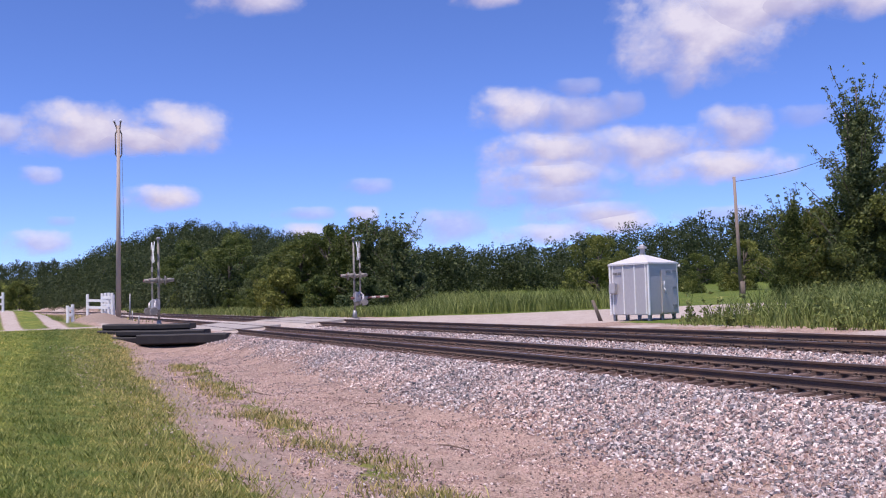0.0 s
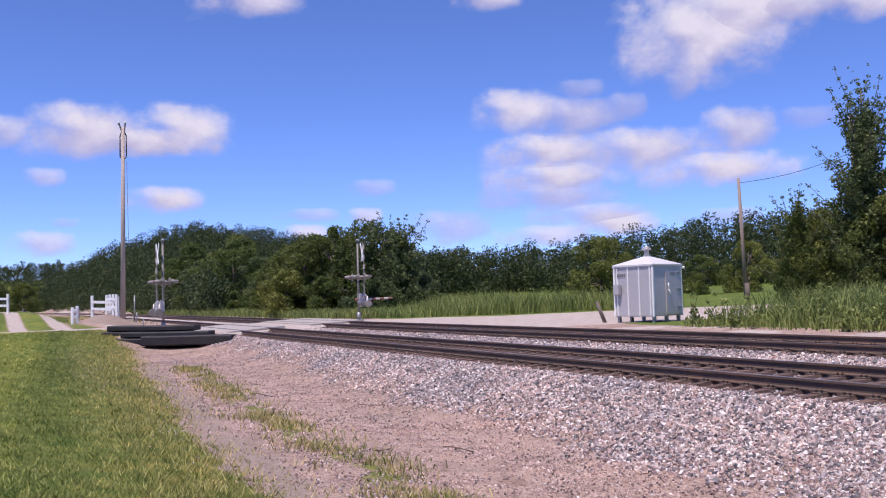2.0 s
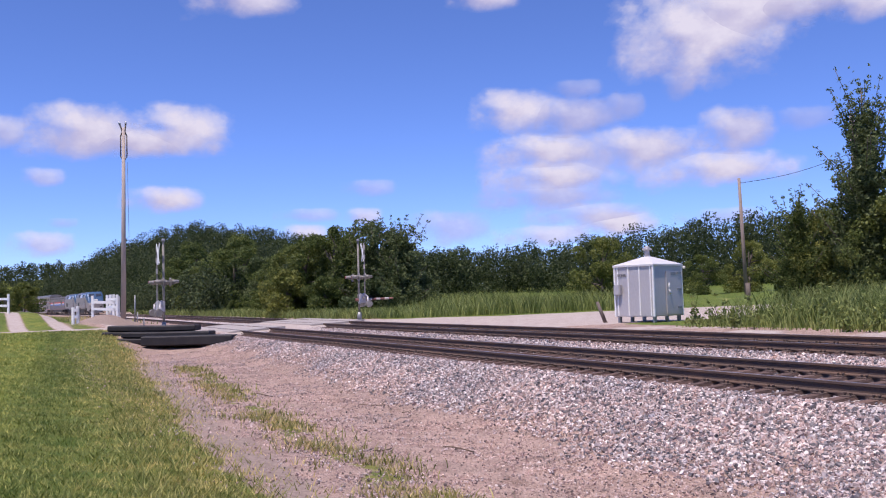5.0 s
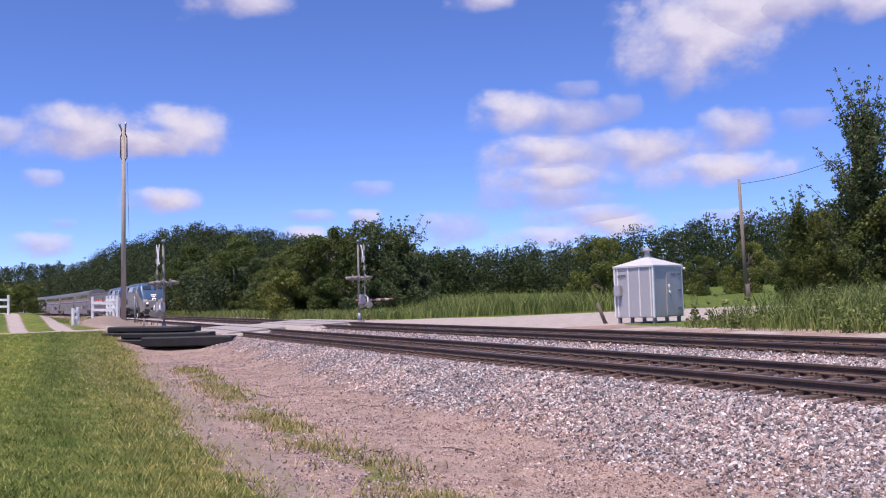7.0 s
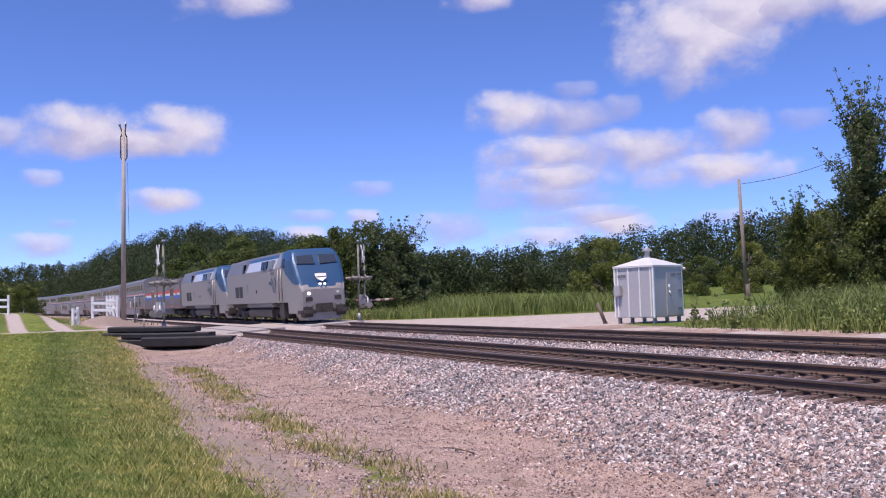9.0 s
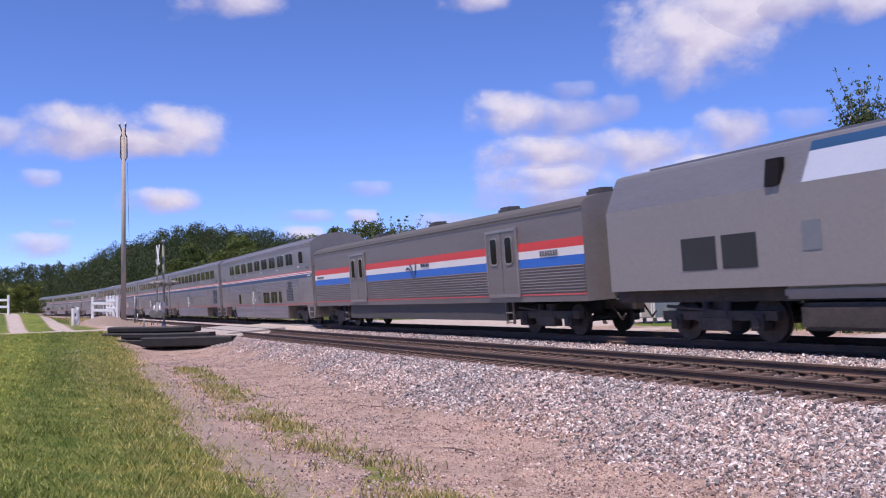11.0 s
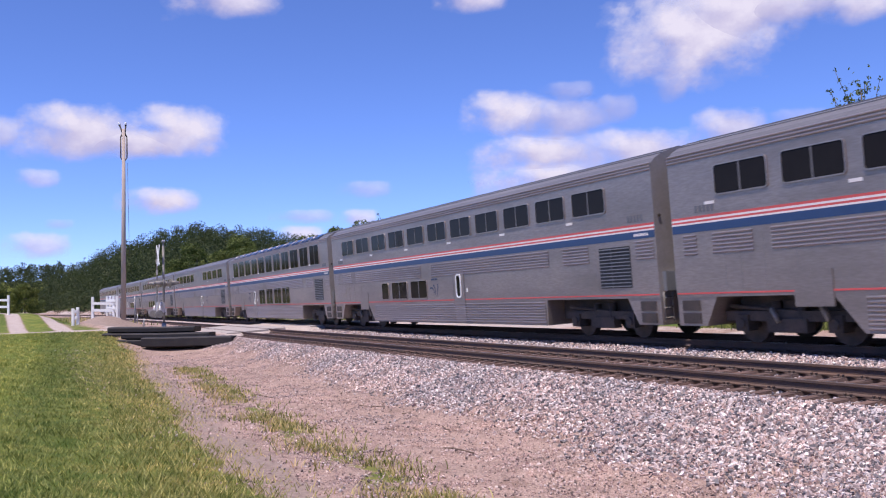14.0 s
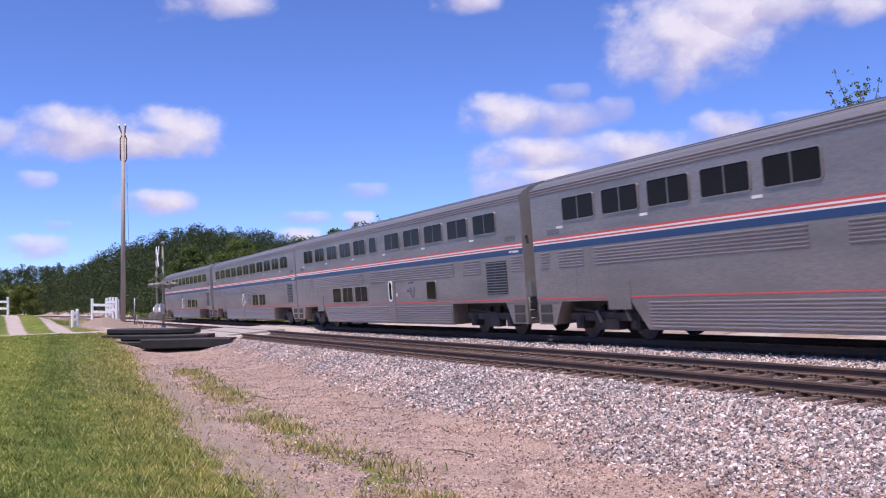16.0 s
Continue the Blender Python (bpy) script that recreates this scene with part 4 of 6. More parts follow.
def baggage_car():
    L, half = COACH, 12.63
    ob = empty("baggage_car", (0, 0, 0), "silver baggage car with red, white and blue bands", "rail coach", "coaches of the train")
    X = lambda o: L / 2 - o
    prof = [(1.52, 1.05), (1.52, 3.75), (1.45, 3.86), (1.3, 3.95), (0.9, 4.06), (0.0, 4.14)]
    bm = bmesh.new()
    hull(bm, half, prof, -half, half, lambda a, b: 1 if min(a[1], b[1]) > 3.7 else 0)
    part("body", bm, ("bag_steel", "bag_roof", "end_steel"), ob)
    for z0, z1, m in ((2.62, 2.88, "bag_red"), (2.38, 2.62, "stripe_white"), (2.10, 2.38, "bag_blue")):
        part("band", strip(-half + 0.02, half - 0.02, z0, z1, 0.0 - 0.02), m, ob)
    part("band", strip(-half + 0.02, half - 0.02, 1.24, 1.29, -0.02), "stripe_red", ob)
    r = ribs(-half + 0.05, half - 0.05, 1.32, 2.05, 0.09)
    for v in r.verts:
        v.co.y *= 0.985
    part("side_ribs", r, "bag_steel", ob)
    part("drip_rail", strip(-half, half, 3.68, 3.735, 0.0), "bag_skirt", ob)
    part("underframe_skirt", new_box(-half + 5.0, half - 5.0, -1.42, 1.42, 0.45, 1.06), "bag_skirt", ob)
    for o in (5.07, 18.93):
        for k in (-0.5, 0.5):
            door = part("door", strip(X(o + k) - 0.48, X(o + k) + 0.48, 1.32, 3.33, 0.012), "bag_steel", ob)
            bm = slab(0.42, 0.82, 0.1, Y_SIDE - 0.03, Y_SIDE - 0.005)
            bmesh.ops.translate(bm, verts=bm.verts[:], vec=(X(o + k), 0, 2.72))
            part("pane", bm, "dark_glass", door)
            bm = ring(0.42, 0.82, 0.1, 0.05, Y_SIDE - 0.04, Y_SIDE)
            bmesh.ops.translate(bm, verts=bm.verts[:], vec=(X(o + k), 0, 2.72))
            part("pane_frame", bm, "steel_rib", door)
        bm = bmesh.new()
        for a, b, z0, z1 in ((-1.06, -0.98, 1.25, 3.4), (0.98, 1.06, 1.25, 3.4), (-1.06, 1.06, 3.33, 3.42), (-1.06, 1.06, 1.22, 1.32)):
            box(bm, X(o) + a, X(o) + b, Y_SIDE - 0.03, Y_SIDE + 0.03, z0, z1)
        part("door_frame", bm, "steel_rib", ob)
        for k in (-0.35, 0.4):
            marks(ob, X(o + k), 1.65, 0.14, 0.18, "stripe_red", 1)
    bm = bmesh.new()
    for o in (1.5, 7.05, 13.1, 19.4):
        v = new_box(X(o) - 0.4, X(o) + 0.4, -0.3, 0.3, 4.0, 4.32, 0.08)
        part("roof_vent", v, "bag_roof", ob)
    bm.free()
    swoosh(ob, X(12.6), 2.42, 0.95)
    marks(ob, X(11.3), 2.55, 0.10, 0.13, "decal", 6)
    marks(ob, X(2.2), 2.50, 0.11, 0.16, "decal_grey", 7)
    marks(ob, X(24.6), 2.50, 0.07, 0.08, "decal_grey", 12)
    bm = bmesh.new()
    for e in (1, -1):
        for y in (-1.5, 1.42):
            for k in (0.0, 0.45):
                box(bm, *sorted((e * (half - 4.4), e * (half - 4.36))), y, y + 0.08, 0.35, 1.05)
                box(bm, *sorted((e * (half - 4.85), e * (half - 4.81))), y, y + 0.08, 0.35, 1.05)
                box(bm, *sorted((e * (half - 4.85), e * (half - 4.36))), y, y + 0.08, 0.38 + k * 0.7, 0.42 + k * 0.7)
    part("steps", bm, "steel_rib", ob)
    coupler(ob, half)
    for e in (1, -1):
        bogie(ob, e * (half - 2.9))
    return ob


def locomotive(label):
    """Streamlined diesel with a raked wedge nose; x forward."""
    L = LOCO
    ob = empty("locomotive", (0, 0, 0), label, "locomotive", "locomotives of the train")
    X = lambda o: L / 2 - 0.4 - 0.981 * o
    bm = bmesh.new()

    def section(o):
        """Width, roof height and floor at o metres behind the nose."""
        top = float(np.interp(o, [0, 0.1, 0.45, 0.9, 1.4, 1.6, 2.0, 20.3], [1.95, 2.15, 2.75, 3.45, 4.12, 4.28, 4.36, 4.36]))
        wide = float(np.interp(o, [0, 0.1, 0.5, 1.5, 3.0], [1.22, 1.31, 1.42, 1.50, 1.53]))
        shoulder = min(float(np.interp(o, [2.0, 4.0], [3.7, 3.38])), top - 0.14)
        inset = float(np.interp(o, [0, 3.0, 4.4], [0.16, 0.20, 0.40])) * min(1.0, (top - shoulder) / 0.6)
        low = 0.62 if o < 2.2 else 1.28
        pts = [(wide, z) for z in np.linspace(low, shoulder, 30)]
        pts += [(wide - inset * k, shoulder + (top - 0.14 - shoulder) * k) for k in (0.25, 0.5, 0.75, 1.0)]
        pts += [(wide - inset - 0.05, top - 0.07), (wide - inset - 0.16, top - 0.02), (wide - inset - 0.45, top), (0.0, top)]
        return pts

    offs = [0, 0.06] + list(np.arange(0.15, 2.15, 0.1)) + [2.19, 2.21] + list(np.arange(2.3, 5.2, 0.1)) + list(np.arange(5.2, 20.4, 0.3))
    rows = []
    for o in offs:
        p = section(o)
        pts = [(-y, z) for y, z in p] + [(y, z) for y, z in p[::-1][1:]]
        rows.append([bm.verts.new((X(o), y, z)) for y, z in pts])
    for r0, r1 in zip(rows, rows[1:]):
        for i in range(len(r0) - 1):
            f = bm.faces.new((r0[i], r1[i], r1[i + 1], r0[i + 1]))
            c = f.calc_center_median()
            o = (L / 2 - 0.4 - c.x) / 0.981
            f.material_index = 0
            edge = 2.0 + 0.22 * min(1.0, abs(c.y) / 1.3) + 0.06 * o + 0.35 * max(0, o - 0.8) + 0.3 * max(0, o - 2.2)
            if c.z > edge and o < 4.9:
                f.material_index = 1
            elif c.z > 3.42 and o > 4.9:
                f.material_index = 2 if c.z < 4.0 else 1
                if o > 13.3:
                    f.material_index = 3
            if c.z > 4.2 and o > 4:
                f.material_index = 3
    bm.faces.new(rows[0][::-1]).material_index = 0
    bm.faces.new(rows[-1]).material_index = 0
    bmesh.ops.recalc_face_normals(bm, faces=bm.faces[:])
    part("body", bm, ("loco_silver", "loco_blue", "loco_pale", "roof_steel"), ob, "silver body with blue wedge nose")
    # windscreen on the raked face between 0.75 and 1.5 m back
    for sgn in (1, -1):
        bm = bmesh.new()
        q = [(0.86, 0.16, 3.40), (0.90, 1.2, 3.44), (1.24, 1.14, 3.90), (1.26, 0.16, 3.93)]
        a = [bm.verts.new((X(o) + 0.05, y * sgn, z + 0.035)) for o, y, z in q]
        b = [bm.verts.new((X(o) - 0.05, y * sgn, z - 0.05)) for o, y, z in q]
        bm.faces.new(a)
        bm.faces.new(b[::-1])
        for i in range(4):
            bm.faces.new((a[i], b[i], b[(i + 1) % 4], a[(i + 1) % 4]))
        bmesh.ops.recalc_face_normals(bm, faces=bm.faces[:])
        part("windscreen", bm, "windscreen_glass", ob)
    Y = 1.53
    for o0, o1, z0, z1, m in ((2.55, 3.1, 3.35, 3.85, "dark_glass"), (7.0, 7.65, 3.40, 3.92, "dark_glass"), (7.8, 8.5, 3.40, 3.92, "dark_glass"),
                              (5.4, 6.6, 3.40, 3.92, "alu_dark"), (13.9, 14.3, 3.40, 3.98, "dark_glass"), (14.7, 15.8, 1.72, 2.48, "grille"), (16.0, 17.2, 1.72, 2.48, "grille"), (12.9, 13.4, 2.0, 2.6, "alu_dark"), (10.2, 10.45, 1.95, 2.15, "dark_glass")):
        for sgn in (1, -1):
            bm = bmesh.new()
            lean = 0.10 if z0 > 3.3 else 0.0
            vs = [bm.verts.new((X(o), sgn * (Y + (0.05 if z0 > 3.3 else 0.012) - (lean if z == z1 else 0.0)), z)) for o, z in ((o0, z0), (o1, z0), (o1, z1), (o0, z1))]
            ws = [bm.verts.new((v.co.x, v.co.y - 0.16 * sgn, v.co.z)) for v in vs]
            bm.faces.new(vs)
            for i in range(4):
                bm.faces.new((vs[i], ws[i], ws[(i + 1) % 4], vs[(i + 1) % 4]))
            bmesh.ops.recalc_face_normals(bm, faces=bm.faces[:])
            part("side_panel" if m != "dark_glass" else "side_window", bm, m, ob)
    door = bmesh.new()
    for sgn in (1, -1):
        for o in (3.35, 4.05):
            tube(door, (X(o), sgn * 1.57, 1.35), (X(o), sgn * 1.57, 3.3), 0.035, None, 6)
        box(door, X(4.0), X(3.4), *sorted((sgn * 1.525, sgn * 1.54)), 1.3, 3.2)
    part("cab_door", door, "loco_silver", ob)
    swoosh(ob, X(5.6), 2.45, 1.55)
    marks(ob, X(5.6), 3.12, 0.13, 0.12, "decal_grey", 6)
    # nose lamps, marks and pilot
    for y in (-0.14, 0.14):
        part("headlight", new_tube((X(0.12), y, 2.24), (X(0.0) + 0.03, y, 2.22), 0.062, None, 14), "headlight", ob, "lit headlight")
    for y in (-0.85, 0.85):
        part("ditch_light", new_tube((X(0.15), y, 1.72), (X(0) + 0.04, y, 1.72), 0.085, None, 14), "headlight" if y < 0 else "lamp_lens", ob)
        part("nose_grille", new_box(X(0.2), X(0) + 0.02, y - 0.2, y + 0.2, 1.28, 1.52), "black_iron", ob)
    bm = bmesh.new()
    a = [bm.verts.new(p) for p in ((X(0.36), -0.33, 2.62), (X(0.36), 0.33, 2.62), (X(0.5) + 0.03, 0.33, 2.8), (X(0.5) + 0.03, -0.33, 2.8))]
    bm.faces.new(a)
    b = [bm.verts.new(p) for p in ((X(0.33) + 0.02, -0.36, 2.56), (X(0.14) + 0.04, 0.0, 2.34), (X(0.33) + 0.02, 0.36, 2.56))]
    bm.faces.new(b)
    bmesh.ops.translate(bm, verts=bm.verts[:], vec=(0.10, 0, 0.04))
    part("nose_plate", bm, "stripe_white", ob)
    bm = bmesh.new()
    for lo, hi in (((0.95, 0.20), (2.1, 1.29)),):
        low = [bm.verts.new((X(o), y, 0.2)) for o, y in ((1.5, -1.1), (-0.02, -1.0), (-0.02, 1.0), (1.5, 1.1))]
        high = [bm.verts.new((X(o), y, 1.29)) for o, y in ((2.2, -1.45), (0.06, -1.36), (0.06, 1.36), (2.2, 1.45))]
        bm.faces.new(low[::-1])
        bm.faces.new(high)
        for i in range(4):
            bm.faces.new((low[i], low[(i + 1) % 4], high[(i + 1) % 4], high[i]))
    bmesh.ops.recalc_face_normals(bm, faces=bm.faces[:])
    part("pilot", bm, "loco_silver", ob)
    bm = bmesh.new()
    box(bm, X(0.2), X(0) + 0.5, -0.16, 0.16, 0.7, 1.0)
    box(bm, X(0.1), X(0) + 0.1, -0.5, 0.5, 0.62, 1.12)
    for y in (-1.0, -0.65, 0.65, 1.0):
        tube(bm, (X(0), y, 1.05), (X(0) + 0.22, y, 0.6), 0.04, None, 6)
    part("coupler", bm, "black_iron", ob)
    for sgn in (1, -1):
        v = new_box(X(0.7), X(0) + 0.34, *sorted((sgn * 0.52, sgn * 1.44)), 0.38, 0.98, 0.2)
        part("buffer_guard", v, "black_iron", ob)
    for z0, z1, mt in ((1.0, 1.29, "loco_silver"), (0.35, 0.92, "black_iron")):
        bm = new_box(X(14.2) + (0.4 if z0 < 0.5 else 0), X(6.4) - (0.4 if z0 < 0.5 else 0), -1.4, 1.4, z0, z1, 0.08)
        part("fuel_tank", bm, mt, ob)
    part("underframe", new_box(X(20.5), X(2.3), -1.1, 1.1, 0.95, 1.30), "black_iron", ob)
    part("steps", new_box(X(4.3), X(3.3), -1.5, 1.5, 0.4, 1.25), "black_iron", ob)
    part("roof_hump", new_box(X(19.5), X(8.5), -0.6, 0.6, 4.3, 4.46, 0.06), "roof_steel", ob)
    bogie(ob, X(4.9), True)
    bogie(ob, X(16.6), True)
    return ob


def row(first, count, gap=2.07, w=1.63):
    return [(first + gap * i, first + gap * i + w) for i in range(count)]


TRAIN = []          # thing, its length, metres from the train's nose to its front
behind = 0.0
for make, length in [(lambda: locomotive("silver and blue streamlined diesel locomotive leading the train"), LOCO),
                     (lambda: locomotive("second silver and blue diesel locomotive behind the leader"), LOCO),
                     (baggage_car, COACH),
                     (lambda: superliner("double-deck silver dormitory coach behind the baggage car", [(1.91, 2.68)] + row(4.03, 9, 2.06, 1.5), [(6.94, 7.66), (8.06, 9.62), (10.04, 11.7), (18.55, 19.22)], [14.7], [(4.41, 5.82)], logo=12.9), COACH),
                     (lambda: superliner("double-deck silver coach with blanked lower windows", row(1.9, 11, 2.045, 1.6), [], [14.75], [(1.43, 2.87)], logo=13.2, blanks=[(10.26, 11.87), (6.96, 7.71)]), COACH),
                     (lambda: superliner("double-deck silver coach with three lower windows", row(2.2, 11, 2.02, 1.58), [(6.97, 7.72), (8.14, 9.78), (10.18, 11.0)], [14.75], [(1.7, 3.16)], logo=13.0, blanks=[(11.05, 11.82)]), COACH),
                     (lambda: superliner("double-deck silver coach running before the lounge", row(2.35, 11, 2.01, 1.56), [(14.4, 15.95), (16.38, 17.97), (18.38, 19.12)], [11.6], [(1.4, 2.8)], logo=13.7), COACH),
                     (lambda: superliner("double-deck silver lounge car with tall windows and roof glass", row(1.94, 11, 2.03, 1.62), [(8.29, 9.94), (10.26, 11.94), (12.4, 13.98), (14.44, 15.98)], [17.37], [(1.55, 3.06)], True, logo=19.0), COACH),
                     (lambda: superliner("double-deck silver sleeping car with two window groups", row(2.06, 4, 2.1) + row(14.42, 5, 1.96, 1.55), [], [11.2], [(1.49, 2.9)], logo=8.7), COACH),
                     (lambda: superliner("double-deck silver sleeping car with one lower window", row(1.98, 5, 2.08, 1.58) + [(12.95, 13.75)] + row(14.31, 5, 2.0, 1.52), [(7.0, 7.83), (14.4, 16.0), (16.37, 17.76), (18.05, 19.25)], [11.58], [(1.44, 2.87)], logo=9.4), COACH),
                     (lambda: superliner("double-deck silver coach near the train's end", row(1.9, 11, 2.05), [(7.8, 9.4), (9.8, 11.4)], [14.3], [(1.2, 2.3)], logo=12.5), COACH),
                     (lambda: superliner("double-deck silver coach at the train's tail end", row(1.9, 11, 2.05), [(6.6, 7.4), (7.8, 9.4), (9.8, 11.4)], [14.3], [(1.2, 2.3)], logo=12.5), COACH)]:
    TRAIN.append((make(), length, behind))
    behind += length


# ---- wayside things ----
def utility_pole():
    s, q = 62.0, -4.7
    x, y, _ = plan(s, q)
    x += 0.2
    z = height(s, q) - 0.05
    ob = empty("utility_pole", (x, y, z), "tall grey wooden utility pole with forked insulator brackets", "utility pole")
    bm = bmesh.new()
    tube(bm, (0.04, 0, -0.3), (0.16, 0, 12.1), 0.165, 0.10, 14)
    part("pole", bm, "pole_wood", ob)
    c = 0.16
    for e in (-1, 1):
        bm = bmesh.new()
        tube(bm, (c, 0, 9.95), (c + 0.2 * e, 0, 10.25), 0.04, None, 8)
        tube(bm, (c + 0.2 * e, 0, 10.25), (c + 0.2 * e, 0, 11.55), 0.04, None, 8)
        tube(bm, (c + 0.2 * e, 0, 11.55), (c + 0.06 * e, 0, 11.9), 0.04, None, 8)
        tube(bm, (c + 0.04, 0, 11.55), (c - 0.06 + 0.2 * e, 0, 12.35), 0.05, None, 8)
        part("bracket", bm, "black_iron", ob)
        bm = bmesh.new()
        tube(bm, (c - 0.06 + 0.2 * e, 0, 12.33), (c - 0.08 + 0.2 * e, 0, 12.5), 0.075, 0.06, 10)
        part("insulator", bm, "insulator", ob)
    bm = bmesh.new()
    tube(bm, (0.34, 0.1, 9.9), (0.42, 0.1, 4.0), 0.012, None, 5)
    part("ground_wire", bm, "wire", ob)


utility_pole()


def far_pole():
    x, y = 24.57, 76.0
    z = height(*sq_of(x, y)) - 0.1
    ob = empty("utility_pole", (x, y, z), "plain brown wooden utility pole in tall weeds", "utility pole")
    part("pole", new_tube((0.1, 0, -0.3), (-0.12, 0, 10.1), 0.17, 0.12, 12), "weathered_pole", ob)
    part("sleeve", new_tube((0.2, -0.1, -0.3), (0.16, -0.1, 1.5), 0.2, 0.2, 10), "old_wood", ob)
    bm = bmesh.new()
    pts = [Vector((-0.1, 0, 9.7)).lerp(Vector((8.2, -2.0, 11.6)), t) - Vector((0, 0, 0.35 * math.sin(math.pi * t))) for t in np.linspace(0, 1, 12)]
    for a, b in zip(pts, pts[1:]):
        tube(bm, a, b, 0.022, None, 5)
    part("service_wire", bm, "wire", ob)


far_pole()


def grey_pole_in_tree():
    x, y = 29.6, 66.0
    z = height(*sq_of(x, y)) - 0.1
    ob = empty("utility_pole", (x, y, z), "pale wooden pole standing among tree branches", "utility pole")
    part("pole", new_tube((0, 0, 0), (-0.1, 0, 13.2), 0.2, 0.18, 12), "pole_wood", ob)
    part("transformer", new_tube((0.45, 0, 10.4), (0.45, 0, 11.3), 0.26, 0.26, 14), "alu_paint", ob)


grey_pole_in_tree()


def crossing_signal(s, q, turn, label, arm_len):
    """Mast with crossbuck, two flashing lamps, gate mechanism and raised gate."""
    x, y, _ = plan(s, q)
    z = height(s, q)
    ob = empty("crossing_signal", pose(x, y, z, 0, 0, turn), label, "crossing signal", "level crossing signals")
    bm = new_tube((0, 0, 0), (0, 0, 4.85), 0.065, 0.06, 12)
    part("mast", bm, "mast_grey", ob)
    bm = bmesh.new()
    tube(bm, (0, 0, 0.0), (0, 0, 0.5), 0.17, 0.11, 12)
    box(bm, -0.25, 0.25, -0.25, 0.25, -0.15, 0.05)
    part("base", bm, "alu_dark", ob)
    # crossbuck seen nearly edge-on
    for a in (64, -64):
        bm = new_box(-0.6, 0.6, -0.012, 0.012, -0.08, 0.08)
        part("crossbuck_blade", bm, "white_paint", ob, at=Matrix.Translation((0, -0.26 - 0.03 * (a > 0), 4.15)) @ pose(0, 0, 0, 0, a, 0))
    for y2 in (-0.12, 0.12):
        arm = part("lamp_arm", new_tube((-0.8, y2, 2.62), (0.8, y2, 2.62), 0.035, None, 8), "mast_grey", ob)
        for e in (-0.66, 0.66):
            bm = bmesh.new()
            tube(bm, (e, y2 * 1.4, 2.62), (e, y2 * 1.8, 2.62), 0.24, 0.24, 20)
            tube(bm, (e, y2 * 1.8, 2.62), (e, y2 * 5.4, 2.65), 0.15, 0.08, 14)
            part("lamp_hood", bm, "mast_grey", arm)
            part("lens", new_tube((e, y2 * 5.35, 2.65), (e, y2 * 5.5, 2.65), 0.06, None, 14), "red_lens", arm)
    box_ = new_box(-0.26, 0.26, -0.38, 0.02, 1.05, 1.62, 0.04)
    part("gate_mechanism", box_, "alu_paint", ob)
    for e in (-0.34, 0.34):
        bm = bmesh.new()
        tube(bm, (e, -0.2, 1.3), (e, -0.2, 1.62), 0.06, None, 8)
        tube(bm, (e, -0.2, 1.62), (e * 1.9, -0.35, 1.45), 0.05, 0.035, 8)
        tube(bm, (e * 1.9, -0.35, 1.45), (e * 2.0, -0.35, 0.8), 0.05, 0.08, 8)
        part("counterweight_arm", bm, "alu_paint", ob)
        part("counterweight", new_tube((e * 1.75, -0.42, 1.0), (e * 2.3, -0.42, 1.0), 0.2, 0.2, 14), "mast_grey", ob)
    bm = bmesh.new()
    box(bm, -0.40, -0.34, -0.3, -0.22, 1.4, 2.3)
    box(bm, -0.39, -0.35, -0.29, -0.23, 2.3, 4.7)
    part("gate_arm", bm, "mast_grey", ob, "raised weathered gate arm")
    for zc in (2.5, 3.1, 3.7, 4.3):
        part("gate_band", new_box(-0.405, -0.335, -0.305, -0.215, zc, zc + 0.28), "faded_white", ob)
    part("bell", new_tube((0, 0, 4.85), (0, 0, 4.98), 0.13, 0.06, 12), "alu_dark", ob)
    if arm_len:
        tip, foot = Vector((0.43 * arm_len, 0.9 * arm_len, 1.3)), Vector((0.1, 0.2, 1.25))
        for i in range(9):
            p, q2 = foot.lerp(tip, i / 9), foot.lerp(tip, (i + 1) / 9)
            part("arm_band", new_tube(p, q2, 0.085 - 0.003 * i, 0.082 - 0.003 * i, 8), ("faded_red", "faded_white")[i % 2], ob)
    box2 = new_box(-0.9, -0.42, 0.15, 0.2, 1.02, 1.1)
    part("plate", box2, "alu_dark", ob)


crossing_signal(51.7, -3.45, -60, "grey crossing signal mast with raised gate and flashers", 0)
crossing_signal(53.6, 8.4, 112, "grey crossing signal mast beyond the far track", -2.1)


